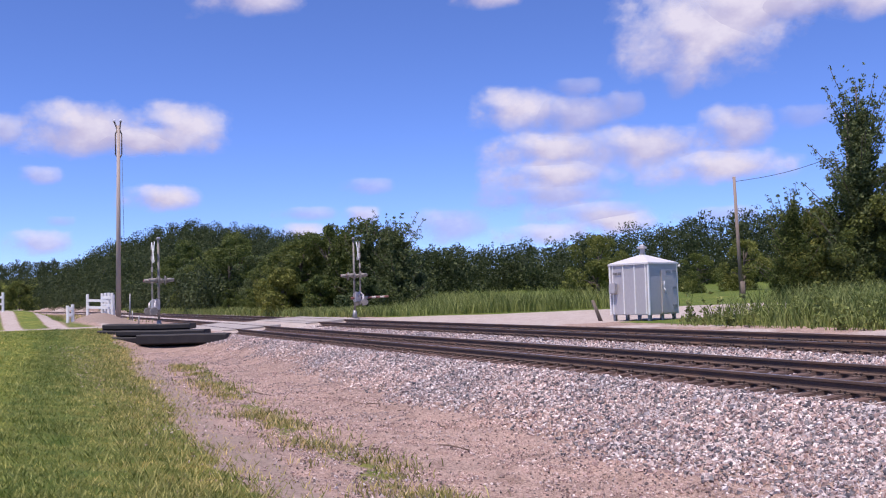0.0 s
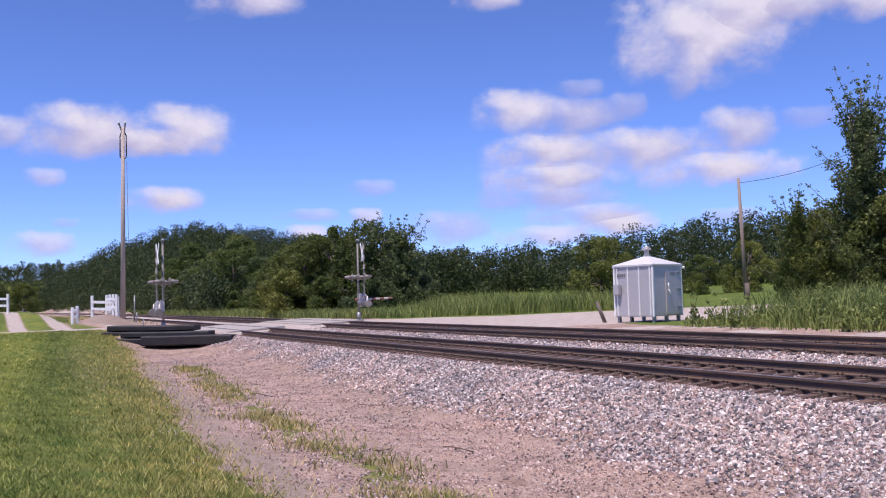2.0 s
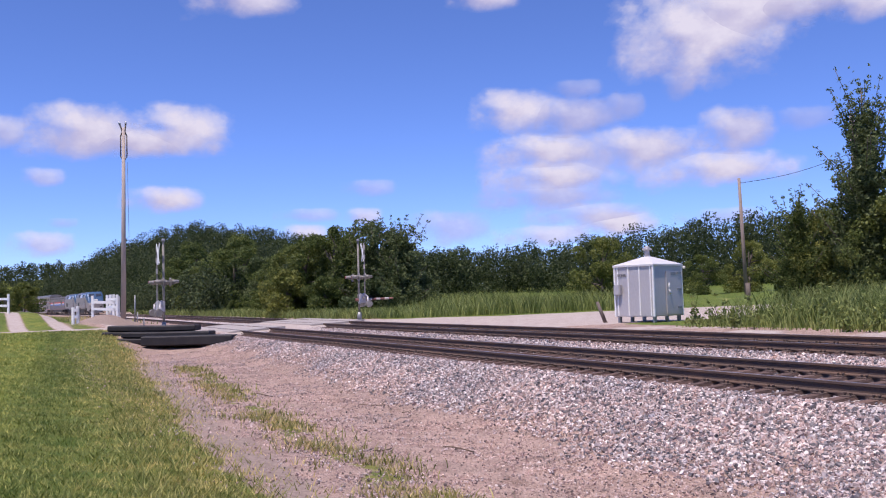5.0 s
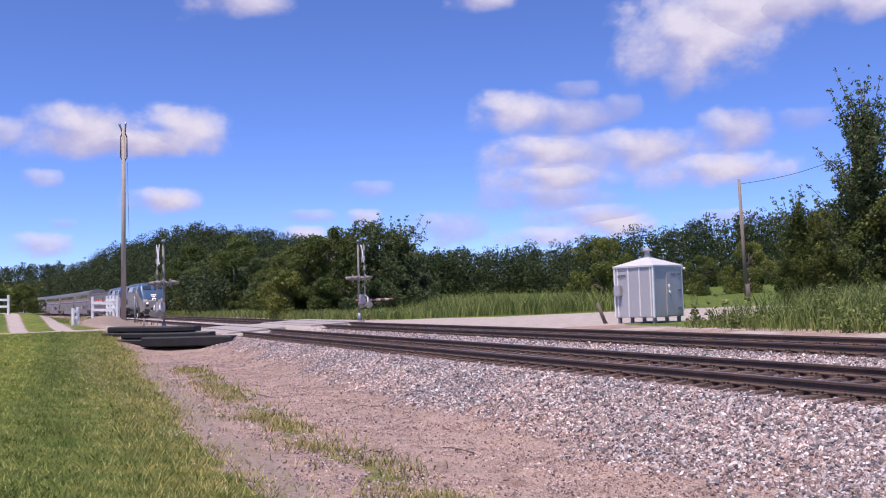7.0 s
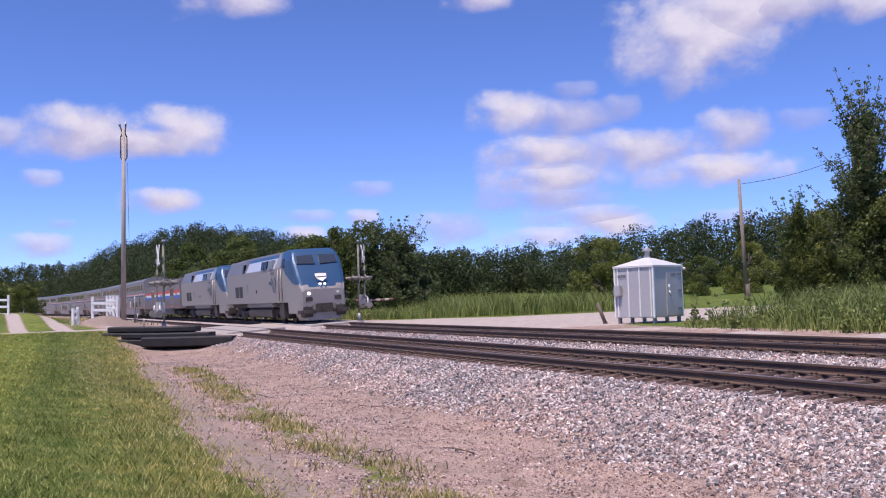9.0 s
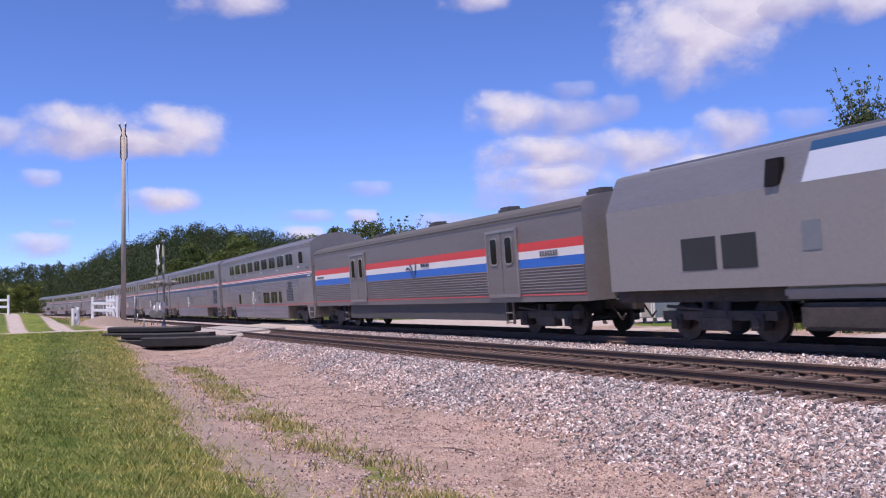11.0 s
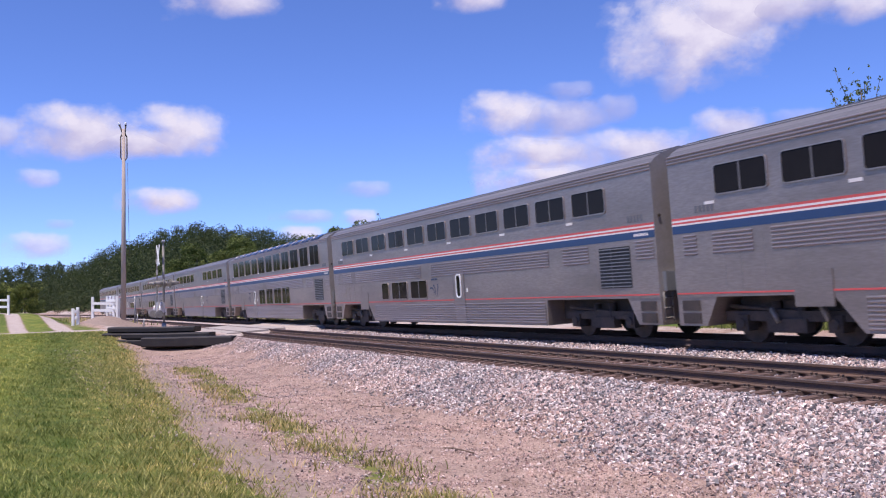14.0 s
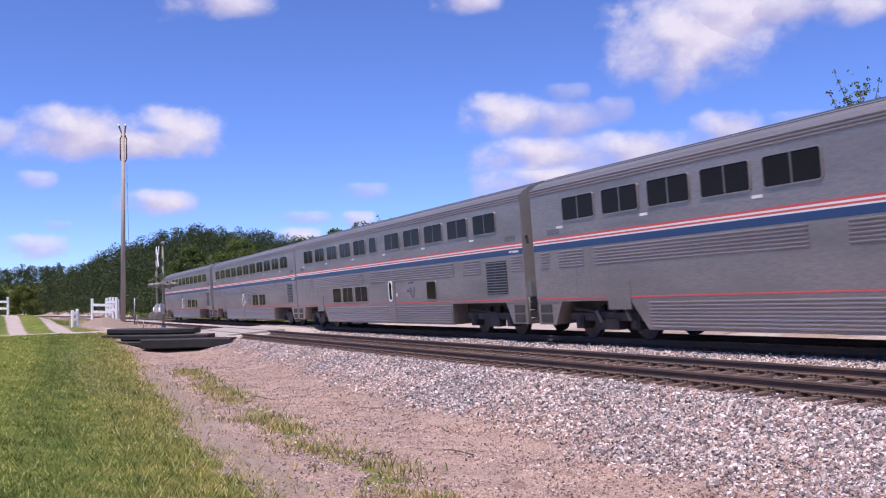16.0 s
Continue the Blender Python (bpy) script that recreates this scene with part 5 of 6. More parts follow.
def relay_hut():
    """Octagon-cornered aluminium signal hut on short legs."""
    x, y = 8.75, 39.9
    z = height(*sq_of(x, y)) + 0.02
    ob = empty("signal_hut", pose(x, y, z, 0, 0, 41), "silver ribbed metal signal hut with peaked roof on legs", "signal hut")
    w, d, h0, h1 = 0.99, 1.0, 0.24, 2.42
    body = new_box(-w, w, -d, d, h0, h1, 0.03)
    part("body", body, "alu_paint", ob)
    ribsm = bmesh.new()
    for t in (-0.86, -0.3, 0.28, 0.84):
        box(ribsm, -w - 0.03, -w, t - 0.025, t + 0.025, h0 + 0.04, h1 - 0.05)
        box(ribsm, t - 0.025, t + 0.025, d, d + 0.03, h0 + 0.04, h1 - 0.05)
    for a, b in ((-w, -d), (w, -d), (-w, d), (w, d)):
        box(ribsm, a - 0.035, a + 0.035, b - 0.035, b + 0.035, h0, h1)
    part("seam_ribs", ribsm, "white_paint", ob)
    bm = bmesh.new()
    e = 0.06
    base = [bm.verts.new(p) for p in ((-w - e, -d - e, h1), (w + e, -d - e, h1), (w + e, d + e, h1), (-w - e, d + e, h1))]
    low = [bm.verts.new((v.co.x, v.co.y, h1 - 0.07)) for v in base]
    top = [bm.verts.new(p) for p in ((-0.12, -0.12, h1 + 0.36), (0.12, -0.12, h1 + 0.36), (0.12, 0.12, h1 + 0.36), (-0.12, 0.12, h1 + 0.36))]
    bm.faces.new(top)
    bm.faces.new(low[::-1])
    for i in range(4):
        j = (i + 1) % 4
        bm.faces.new((base[i], base[j], top[j], top[i]))
        bm.faces.new((low[i], low[j], base[j], base[i]))
    part("roof", bm, "hut_roof", ob, "pale weathered metal roof")
    bm = bmesh.new()
    tube(bm, (0, 0, h1 + 0.3), (0, 0, h1 + 0.66), 0.11, 0.1, 14)
    tube(bm, (0, 0, h1 + 0.64), (0, 0, h1 + 0.70), 0.2, 0.2, 14)
    tube(bm, (0, 0, h1 + 0.70), (0, 0, h1 + 0.82), 0.19, 0.03, 14)
    part("vent", bm, "alu_paint", ob)
    door = part("door", new_box(-0.15, 0.92, -d - 0.05, -d, h0 + 0.06, h1 - 0.3, 0.012), "alu_paint", ob)
    bm = bmesh.new()
    tube(bm, (-0.05, -d - 0.1, 1.35), (-0.05, -d - 0.1, 1.62), 0.025, None, 6)
    tube(bm, (-0.05, -d - 0.1, 1.35), (0.05, -d - 0.12, 1.15), 0.03, None, 6)
    part("handle", bm, "white_paint", door)
    for zz in (0.55, 1.3, 2.0):
        part("hinge", new_box(0.60, 0.86, -d - 0.08, -d - 0.045, zz, zz + 0.09), "alu_dark", door)
    part("placard", new_box(0.16, 0.5, -d - 0.06, -d - 0.045, 1.96, 2.08), "alu_dark", door)
    part("meter_box", new_box(-w - 0.2, -w - 0.0, 0.62, 0.95, 1.15, 1.6, 0.03), "alu_paint", ob)
    bars = bmesh.new()
    for i in range(5):
        box(bars, -w - 0.038, -w - 0.03, 0.4 + i * 0.09, 0.46 + i * 0.09, 1.95, 2.05)
    part("lettering", bars, "decal_grey", ob)
    for a in (-0.85, 0.0, 0.85):
        for b in (-0.9, 0.9):
            part("leg", new_box(a - 0.06, a + 0.06, b - 0.06, b + 0.06, -0.1, h0 + 0.01), "alu_dark", ob)
    lamp = new_tube((w + 0.05, -d - 0.05, h1 - 0.15), (w + 0.12, -d - 0.12, h1 - 0.15), 0.06, None, 10)
    part("corner_lamp", lamp, "lamp_lens", ob)


relay_hut()


def leaning_stub():
    x, y = 6.9, 40.6
    z = height(*sq_of(x, y))
    thing("post_stub", new_tube((0.1, 0, -0.05), (-0.25, 0, 0.92), 0.09, 0.07, 10), "old_wood", "dark wooden post stub leaning beside the signal hut", "post", at=(x, y, z))


leaning_stub()


def rubber_panels():
    """Stack of dark crossing slabs lying stepped on the bank."""
    for x, y, z, length, width, turn, k in ((-14.6, 46.9, 0.14, 4.35, 1.2, -1, 0.28), (-14.9, 47.0, -0.16, 4.3, 1.3, 2, 0.28), (-13.6, 45.9, -0.16, 4.3, 1.2, -2, 0.28), (-13.9, 45.8, -0.46, 4.2, 1.3, 3, 0.28),
                                            (-12.3, 44.9, -0.52, 4.3, 1.25, -1, 0.46)):
        bm = bmesh.new()
        side = [(-width / 2, 0.06), (-width / 2, k - 0.05), (-width / 2 + 0.06, k), (width / 2 - 0.06, k), (width / 2, k - 0.05), (width / 2, 0.06), (width / 2 - 0.1, 0), (-width / 2 + 0.1, 0)]
        rows = [[bm.verts.new((u * length / 2, c, h + 0.012 * math.sin(3 * u + x))) for c, h in side] for u in (-1, -0.6, -0.2, 0.2, 0.6, 1)]
        for r0, r1 in zip(rows, rows[1:]):
            for i in range(8):
                bm.faces.new((r0[i], r1[i], r1[(i + 1) % 8], r0[(i + 1) % 8]))
        bm.faces.new(rows[0])
        bm.faces.new(rows[-1][::-1])
        bmesh.ops.recalc_face_normals(bm, faces=bm.faces[:])
        thing("rubber_slab", bm, "rubber", "dark rubber slab lying in a loose stack", "rubber slab", "stack of spare rubber slabs", at=pose(x, y, z, 0, 0.6, turn))


rubber_panels()


def rail_fence(x0, y0, x1, y1, posts, label, h=1.25, rails=(0.45, 0.9), z0=None):
    ob = empty("rail_fence", (0, 0, 0), label, "fence", "white crossing fences")
    tops = []
    for i in range(posts):
        t = i / max(1, posts - 1)
        x, y = x0 + (x1 - x0) * t, y0 + (y1 - y0) * t
        z = height(*sq_of(x, y))
        tops.append(Vector((x, y, z)))
        bm = new_box(-0.075, 0.075, -0.075, 0.075, -0.25, h, 0.012)
        part("post", bm, "white_paint", ob, at=(x, y, z))
    for a, b in zip(tops, tops[1:]):
        for r in rails:
            bm = bmesh.new()
            d = (b - a).to_2d().normalized().to_3d()
            n = Vector((-d.y, d.x, 0)) * 0.02
            off = Vector((d.y, -d.x, 0)) * 0.09
            lo = [a + off + n + Vector((0, 0, r)), a + off - n + Vector((0, 0, r)), b + off - n + Vector((0, 0, r)), b + off + n + Vector((0, 0, r))]
            vs = [bm.verts.new(p) for p in lo] + [bm.verts.new(p + Vector((0, 0, 0.17))) for p in lo]
            for f in ((3, 2, 1, 0), (4, 5, 6, 7), (0, 1, 5, 4), (1, 2, 6, 5), (2, 3, 7, 6), (3, 0, 4, 7)):
                bm.faces.new([vs[i] for i in f])
            part("rail", bm, "white_paint", ob)


rail_fence(-23.04, 61.0, -21.35, 61.0, 2, "white board fence on a dirt mound beside the crossing", 1.5, (0.55, 1.0))
rail_fence(-22.3, 61.6, -21.3, 60.6, 4, "white board fence wing standing on the mound", 1.55, (0.65, 1.15))
rail_fence(-22.74, 57.0, -22.50, 57.15, 2, "short white post wing beside the dirt road", 1.05, (0.35, 0.75))
rail_fence(-35.4, 69.6, -32.4, 69.2, 3, "white board fence on the grass bank", 1.45, (0.5, 1.0))


def stakes():
    for x, y, h, r in ((-19.95, 60.0, 1.7, 0.045), (-18.9, 58.5, 0.55, 0.04), (-20.3, 61.5, 0.7, 0.04)):
        z = height(*sq_of(x, y))
        thing("stake", new_tube((0, 0, -0.2), (0.02, 0, h), r, r, 8), "alu_dark", "thin grey metal marker stake beside the crossing", "stake", "marker stakes", at=(x, y, z))


stakes()


def debris():
    for s, q, name in ((18.6, -3.0, "flat_stone"),):
        x, y, _ = plan(s, q)
        bm = new_box(-0.16, 0.16, -0.06, 0.06, 0, 0.04, 0.015)
        thing(name, bm, "pale_stone", "pale flat stone lying on the gravel", "stone", at=pose(x, y, height(s, q) + 0.03, 0, 4, -10))
    rnd = random.Random(3)
    for i in range(9):
        s, q = rnd.uniform(9, 24), rnd.uniform(-6.2, -3.4)
        x, y, _ = plan(s, q)
        bm = bmesh.new()
        p = Vector((0, 0, 0.03))
        d = Vector((rnd.uniform(-1, 1), rnd.uniform(-1, 1), 0)).normalized()
        for k in range(3):
            nxt = p + d * rnd.uniform(0.1, 0.22) + Vector((rnd.uniform(-0.05, 0.05), rnd.uniform(-0.05, 0.05), rnd.uniform(-0.02, 0.05)))
            tube(bm, p, nxt, 0.012, 0.008, 6)
            p = nxt
        thing("twig", bm, "stick", "dry broken twig lying on the gravel", "twig", "twigs", at=(x, y, height(s, q)))


debris()


# ---- grass and weeds ----
def blades(name, s, q, h, width, lean, mat, label, rng, simple=False):
    n = len(s)
    x, y, _ = plan(s, q)
    z = ground_z(s, q) + relief(s, q) - 0.015
    a = rng.random(n) * 6.283
    dx, dy = np.cos(a) * width / 2, np.sin(a) * width / 2
    b = rng.random(n) * 6.283
    lx, ly = np.cos(b) * lean * h, np.sin(b) * lean * h
    mid = 0.55
    v = np.stack([np.stack([x - dx, y - dy, z], 1), np.stack([x + dx, y + dy, z], 1),
                  np.stack([x + dx * 0.8 + lx * 0.3, y + dy * 0.8 + ly * 0.3, z + h * mid], 1), np.stack([x - dx * 0.8 + lx * 0.3, y - dy * 0.8 + ly * 0.3, z + h * mid], 1),
                  np.stack([x + lx, y + ly, z + h], 1)], 1)
    base = 5 * np.arange(n)[:, None]
    f = np.concatenate([base + np.array([[0, 1, 2]]), base + np.array([[0, 2, 3]]), base + np.array([[3, 2, 4]])], 0)
    if simple:
        v, f = v[:, [0, 1, 4]], np.arange(3 * n).reshape(-1, 3)
    tagged(new(name, from_numpy(name, v.reshape(-1, 3), f, mat)), label, "grass", kind="stuff")


def scatter(rng, n, s0, s1, q0, q1, keep, power=1.0):
    s, q = s0 + (s1 - s0) * rng.random(n) ** power, q0 + (q1 - q0) * rng.random(n)
    k = keep(s, q)
    w = np.array([noise.noise((a * 0.5, b * 0.5, 7.7)) for a, b in zip(s, q)])
    ok = rng.random(n) < np.clip(k * (0.9 + 0.4 * w), 0, 1)
    return s[ok], q[ok]


def lawn():
    rng = np.random.default_rng(5)

    def keep(s, q):
        w = wobble(s, q)
        g = (1 - ease(-1.3, 0.6, q - rut_q(s) + 0.7 * w)) * (1 - 0.8 * np.exp(-((q - rut_q(s) + 0.35 * w) / 0.6) ** 2) * (1 - ease(34, 42, s)))
        return g * (1 - ease(46, 50, s) * ease(-7, -5, q))
    s, q = scatter(rng, 430000, 8.5, 52, -22, -4.5, keep, 2.0)
    h = 0.03 + 0.055 * rng.random(len(s)) ** 2 + 0.07 * ((q > rut_q(s) - 1.6) | (np.array([noise.noise((a * 1.7, b * 1.7, 1.3)) for a, b in zip(s, q)]) > 0.33)) * rng.random(len(s))
    blades("lawn_grass", s, q, h, 0.014 + 0.0006 * s, 0.8, "blade", "short mown green and straw grass on the bank", rng, True)
    s, q = scatter(rng, 60000, 7, 36, -8.6, -4.0, lambda s, q: 0.9 * np.exp(-((q - weedy_q(s) + 0.3 * wobble(s, q)) / 0.55) ** 2) * np.clip(0.42 + 2.2 * wobble(s, q, 0.9), 0, 1), 1.3)
    blades("grass_tufts", s, q, 0.05 + 0.13 * rng.random(len(s)) ** 1.5, 0.012 + 0.0005 * s, 0.6, "blade", "ragged grass tufts along the gravel edge", rng)
    s, q = scatter(rng, 16000, 62, 140, -40, -2.2, lambda s, q: 0.6 * (np.abs(q + 9.8 + 0.02 * (s - 60)) > 2.2) * (((s - 61) / 6) ** 2 + ((q + 6.2) / 3) ** 2 > 1))
    blades("bank_grass", s, q, 0.12 + 0.22 * rng.random(len(s)), 0.05, 0.6, "blade", "rough grass beside the dirt road", rng)


lawn()


def tall_weeds():
    rng = np.random.default_rng(9)
    s, q = scatter(rng, 52000, 8, 31.5, 10.2, 46, lambda s, q: ease(9.5, 12.0, q) * 0.8 * ((s < 26.5) | (q > 20)), 0.8)
    h = (0.45 + 1.0 * rng.random(len(s)) ** 1.4) * ease(9.5, 14, q)
    blades("tall_weeds", s, q, h + 0.1, 0.035, 0.45, "weed", "tall green weeds and grass beyond the tracks", rng)
    s, q = scatter(rng, 26000, 31, 62, 14.5, 50, lambda s, q: (ease(24, 27, q) * (1 - ease(36, 46, q))) * 0.9 * (AWAY[1] * s + SIDE[1] * (DIST + q) > 62) * (plan(s, q)[0] < 7.0))
    blades("tall_weeds", s, q, 0.45 + 0.95 * rng.random(len(s)), 0.05, 0.45, "weed", "tall green reeds behind the gravel lot", rng)
    s, q = scatter(rng, 30000, 50, 88, 10, 34, lambda s, q: 1.0 * (AWAY[1] * s + SIDE[1] * (DIST + q) > 62.5) * (1 - ease(24, 34, q)))
    blades("tall_weeds", s, q, 0.3 + 0.5 * rng.random(len(s)) + 1.1 * ease(14, 20, q) * rng.random(len(s)), 0.055, 0.45, "weed", "rank green grass at the edge of the trees", rng)
    s, q = scatter(rng, 16000, 62, 170, 9, 16, lambda s, q: 0.9 + 0 * s)
    blades("tall_weeds", s, q, 0.3 + 0.6 * rng.random(len(s)), 0.07, 0.5, "weed", "weeds growing along the far track", rng)


tall_weeds()


def leafy_weeds():
    rng = np.random.default_rng(19)
    cs, rs = [], []
    for i in range(420):
        s, q = 10 + 21.5 * rng.random(), 10.6 + 26 * rng.random() ** 1.3
        if s > 26.0 and q < 20:
            continue
        x, y, _ = plan(s, q)
        z, h = height(s, q), 0.5 + 1.0 * rng.random() ** 2
        for k in range(5):
            t = (k + 1) / 5
            cs.append((x + 0.12 * rng.normal(), y + 0.12 * rng.normal(), z + h * t))
            rs.append(0.20 * (1.15 - 0.8 * t))
    v, f = leaf_cloud(rng, np.array(cs), np.array(rs), 30000, 0.075)
    tagged(new("leafy_weeds", from_numpy("leafy_weeds", v, f, "weed")), "leafy green weeds standing among the tall grass", "weeds", kind="stuff")


def leaf_cloud(rng, centres, radii, count, size, squash=0.85):
    """Leaf quads over the shells of the clumps."""
    k = rng.choice(len(centres), count, p=radii ** 1.6 / (radii ** 1.6).sum())
    d = rng.normal(size=(count, 3))
    d /= np.linalg.norm(d, axis=1)[:, None]
    r = radii[k] * (0.55 + 0.45 * rng.random(count) ** 0.7)
    p = centres[k] + d * r[:, None] * np.array([1, 1, squash])
    t = d + 0.9 * rng.normal(size=(count, 3))
    t /= np.linalg.norm(t, axis=1)[:, None]
    u = np.cross(t, rng.normal(size=(count, 3)))
    u /= np.linalg.norm(u, axis=1)[:, None]
    w = np.cross(t, u)
    sz = size * (0.6 + 0.8 * rng.random(count))[:, None]
    v = np.stack([p - u * sz, p - w * sz * 0.45, p + u * sz, p + w * sz * 0.45], 1).reshape(-1, 3)
    return v, np.arange(4 * count).reshape(-1, 4)


def tree_kind(seed, h, r, clumps, leaves, size, trunk=0.28, low=0.12, spiky=0.0):
    rng = np.random.default_rng(seed)
    cs, rs = [], []
    for i in range(clumps):
        t = rng.random()
        z = h * (low + (0.93 - low) * t)
        wide = r * (math.sin(math.pi * min(1, 0.18 + 0.80 * t)) ** 0.7 if not spiky else (1.05 - t) * 0.95 + 0.1)
        a, d = rng.random() * 6.283, wide * rng.random() ** 0.5
        cs.append((d * math.cos(a), d * math.sin(a), z))
        rs.append(r * (0.22 + 0.2 * rng.random()) * (1 - (0.6 if spiky else 0.45) * t))
    if spiky:
        for i in range(int(20 * spiky)):
            a, d = rng.random() * 6.283, r * 0.6 * rng.random() ** 0.7
            foot, long = h * (0.70 + 0.12 * rng.random()), h * (0.10 + 0.12 * rng.random())
            for k in range(9):
                lean = 1 + 0.25 * k / 9
                cs.append((d * lean * math.cos(a), d * lean * math.sin(a), foot + long * k / 8))
                rs.append(0.10 + 0.26 * (1 - k / 9))
    cs, rs = np.array(cs), np.array(rs)
    v, f = leaf_cloud(rng, cs, rs, leaves, size)
    v[:, 2] = np.maximum(v[:, 2], 0.05)
    crown = (v, f)
    bm = bmesh.new()
    top = Vector((0.1, 0, h * 0.75))
    tube(bm, (0, 0, -0.3), (0.03, 0.02, h * 0.3), trunk, trunk * 0.7, 9)
    tube(bm, (0.03, 0.02, h * 0.3), top, trunk * 0.7, trunk * 0.15, 9)
    for i in range(min(14, clumps)):
        c = Vector(cs[i])
        a = Vector((0.03, 0.02, h * (0.15 + 0.4 * rng.random())))
        if c.z > a.z * 0.8:
            m = a.lerp(c, 0.5) + Vector((0, 0, 0.1 * h * 0.5))
            tube(bm, a, m, trunk * 0.35, trunk * 0.2, 6)
            tube(bm, m, c, trunk * 0.2, trunk * 0.05, 6)
    return crown, to_mesh("trunk", bm, "bark")


def spire_kind(seed, h, r, limbs, leaves, size, trunk=0.2, low=0.06):
    """Ragged tree of rising limbs, each clothed in small leaf clumps, that end in separate spiky tips."""
    rng = np.random.default_rng(seed)
    bm = bmesh.new()
    tube(bm, (0, 0, -0.3), (0.05, 0.03, h * 0.45), trunk, trunk * 0.6, 9)
    tube(bm, (0.05, 0.03, h * 0.45), (0.0, 0.0, h * 0.9), trunk * 0.6, 0.03, 8)
    cs, rs = [], []
    for i in range(limbs):
        t = (i + rng.random()) / limbs
        foot = h * (low + (0.74 - low) * t)
        a = i * 2.4 + rng.normal() * 0.5
        reach = r * (1.0 - 0.48 * t ** 1.3) * (0.72 + 0.4 * rng.random())
        rise = reach * (0.35 + 0.5 * rng.random()) + h * 0.16 * t
        n = 9
        pts = []
        for k in range(n):
            u = k / (n - 1)
            pts.append(Vector((reach * u * math.cos(a) + 0.1 * rng.normal() * u, reach * u * math.sin(a) + 0.1 * rng.normal() * u, foot + rise * u ** 1.4)))
            fat = (1 - 0.82 * u) * (1 - 0.55 * t)
            for c in range(3 if u < 0.7 else 1):
                cs.append(np.array(pts[-1]) + rng.normal(size=3) * 0.16 * r * fat * (c > 0))
                rs.append(0.10 + 0.26 * r * fat * (0.6 + 0.5 * rng.random()))
        for p0, p1 in ((pts[0], pts[4]), (pts[4], pts[8])):
            tube(bm, p0, p1, trunk * (0.32 if p0 is pts[0] else 0.16) * (1 - 0.5 * t), 0.015, 6)
    for i in range(7):
        a, d = i * 0.9, r * 0.16 * rng.random()
        for k in range(8):
            u = k / 7
            cs.append(np.array(((d + 0.10 * r * u) * math.cos(a), (d + 0.10 * r * u) * math.sin(a), h * (0.74 + (0.18 + 0.08 * rng.random()) * u))))
            rs.append(0.10 + 0.22 * (1 - u))
    v, f = leaf_cloud(rng, np.array(cs), np.array(rs), leaves, size)
    v[:, 2] = np.maximum(v[:, 2], 0.05)
    return (v, f), to_mesh("trunk", bm, "bark")


leafy_weeds()
KINDS = {}


def tree(kind, x, y, scale=1.0, turn=0.0, leaf="leaf_mid", label="leafy green tree", lift=0.0, wide=1.0):
    crown, trunk = KINDS[kind]
    key = (kind, leaf)
    if key not in KINDS:
        KINDS[key] = from_numpy("crown", crown[0], crown[1], leaf)
    z = height(*sq_of(x, y)) - 0.1 + lift
    ob = empty("tree", Matrix.Translation((x, y, z)) @ pose(0, 0, 0, 0, 0, turn) @ Matrix.Diagonal((scale * wide, scale * wide, scale, 1)), label, "tree", "trees round the crossing")
    part("trunk", trunk, None, ob)
    part("crown", KINDS[key], None, ob)


KINDS["broad"] = tree_kind(1, 8.0, 3.6, 40, 17000, 0.115)
KINDS["round"] = tree_kind(2, 6.0, 3.0, 34, 15000, 0.10, 0.2, 0.08)
KINDS["oak"] = tree_kind(3, 9.0, 4.0, 46, 19000, 0.12, 0.3, 0.05)
KINDS["cedar"] = spire_kind(4, 8.3, 2.9, 30, 21000, 0.095, 0.2, 0.03)
KINDS["tall"] = spire_kind(15, 15.9, 3.9, 44, 40000, 0.11, 0.30, 0.05)
KINDS["bush"] = tree_kind(6, 2.6, 1.9, 24, 8000, 0.075, 0.08, 0.02)


# Clump beside the crossing: lateral slope and distance
for slope, dist, kind, sc, leaf, wd in ((-0.148, 84, "broad", 0.96, "leaf_mid", 1.0), (-0.118, 82, "broad", 1.02, "leaf_mid", 1.0), (-0.100, 80, "cedar", 0.92, "leaf_mid", 1.1), (-0.076, 79, "cedar", 0.95, "leaf_dark", 1.1),
                                         (-0.0455, 78, "cedar", 1.02, "leaf_dark", 1.2), (-0.054, 83, "oak", 0.85, "leaf_dark", 0.9), (-0.105, 88, "oak", 0.88, "leaf_mid", 0.9), (-0.168, 80, "bush", 1.6, "leaf_light", 1.0), (-0.028, 80, "bush", 1.4, "leaf_dark", 1.0), (-0.128, 78, "bush", 1.3, "leaf_mid", 1.0), (-0.078, 76.5, "bush", 1.2, "leaf_dark", 1.1)):
    tree(kind, slope * dist, dist, sc, (slope * 9000) % 360, leaf, "dense green trees in a clump beyond the crossing", wide=wd)
# Row along the far side of the track
rnd = random.Random(12)
for i in range(17):
    s = 78 + i * 6.5
    x, y, _ = plan(s, 17 + rnd.uniform(-1.5, 3.5))
    tree(rnd.choice(["round", "broad", "oak"]), x, y, rnd.uniform(0.85, 1.15) * (0.95 + 0.0035 * (s - 78)), rnd.uniform(0, 360), rnd.choice(["leaf_mid", "leaf_dark", "leaf_mid"]), "leafy tree in the row along the track")
for i in range(12):
    x, y, _ = plan(80 + i * 6, 13 + rnd.uniform(-0.6, 1.2))
    tree("bush", x, y, rnd.uniform(0.7, 1.15), rnd.uniform(0, 360), rnd.choice(["leaf_mid", "leaf_light"]), "low leafy shrub growing beside the far track")
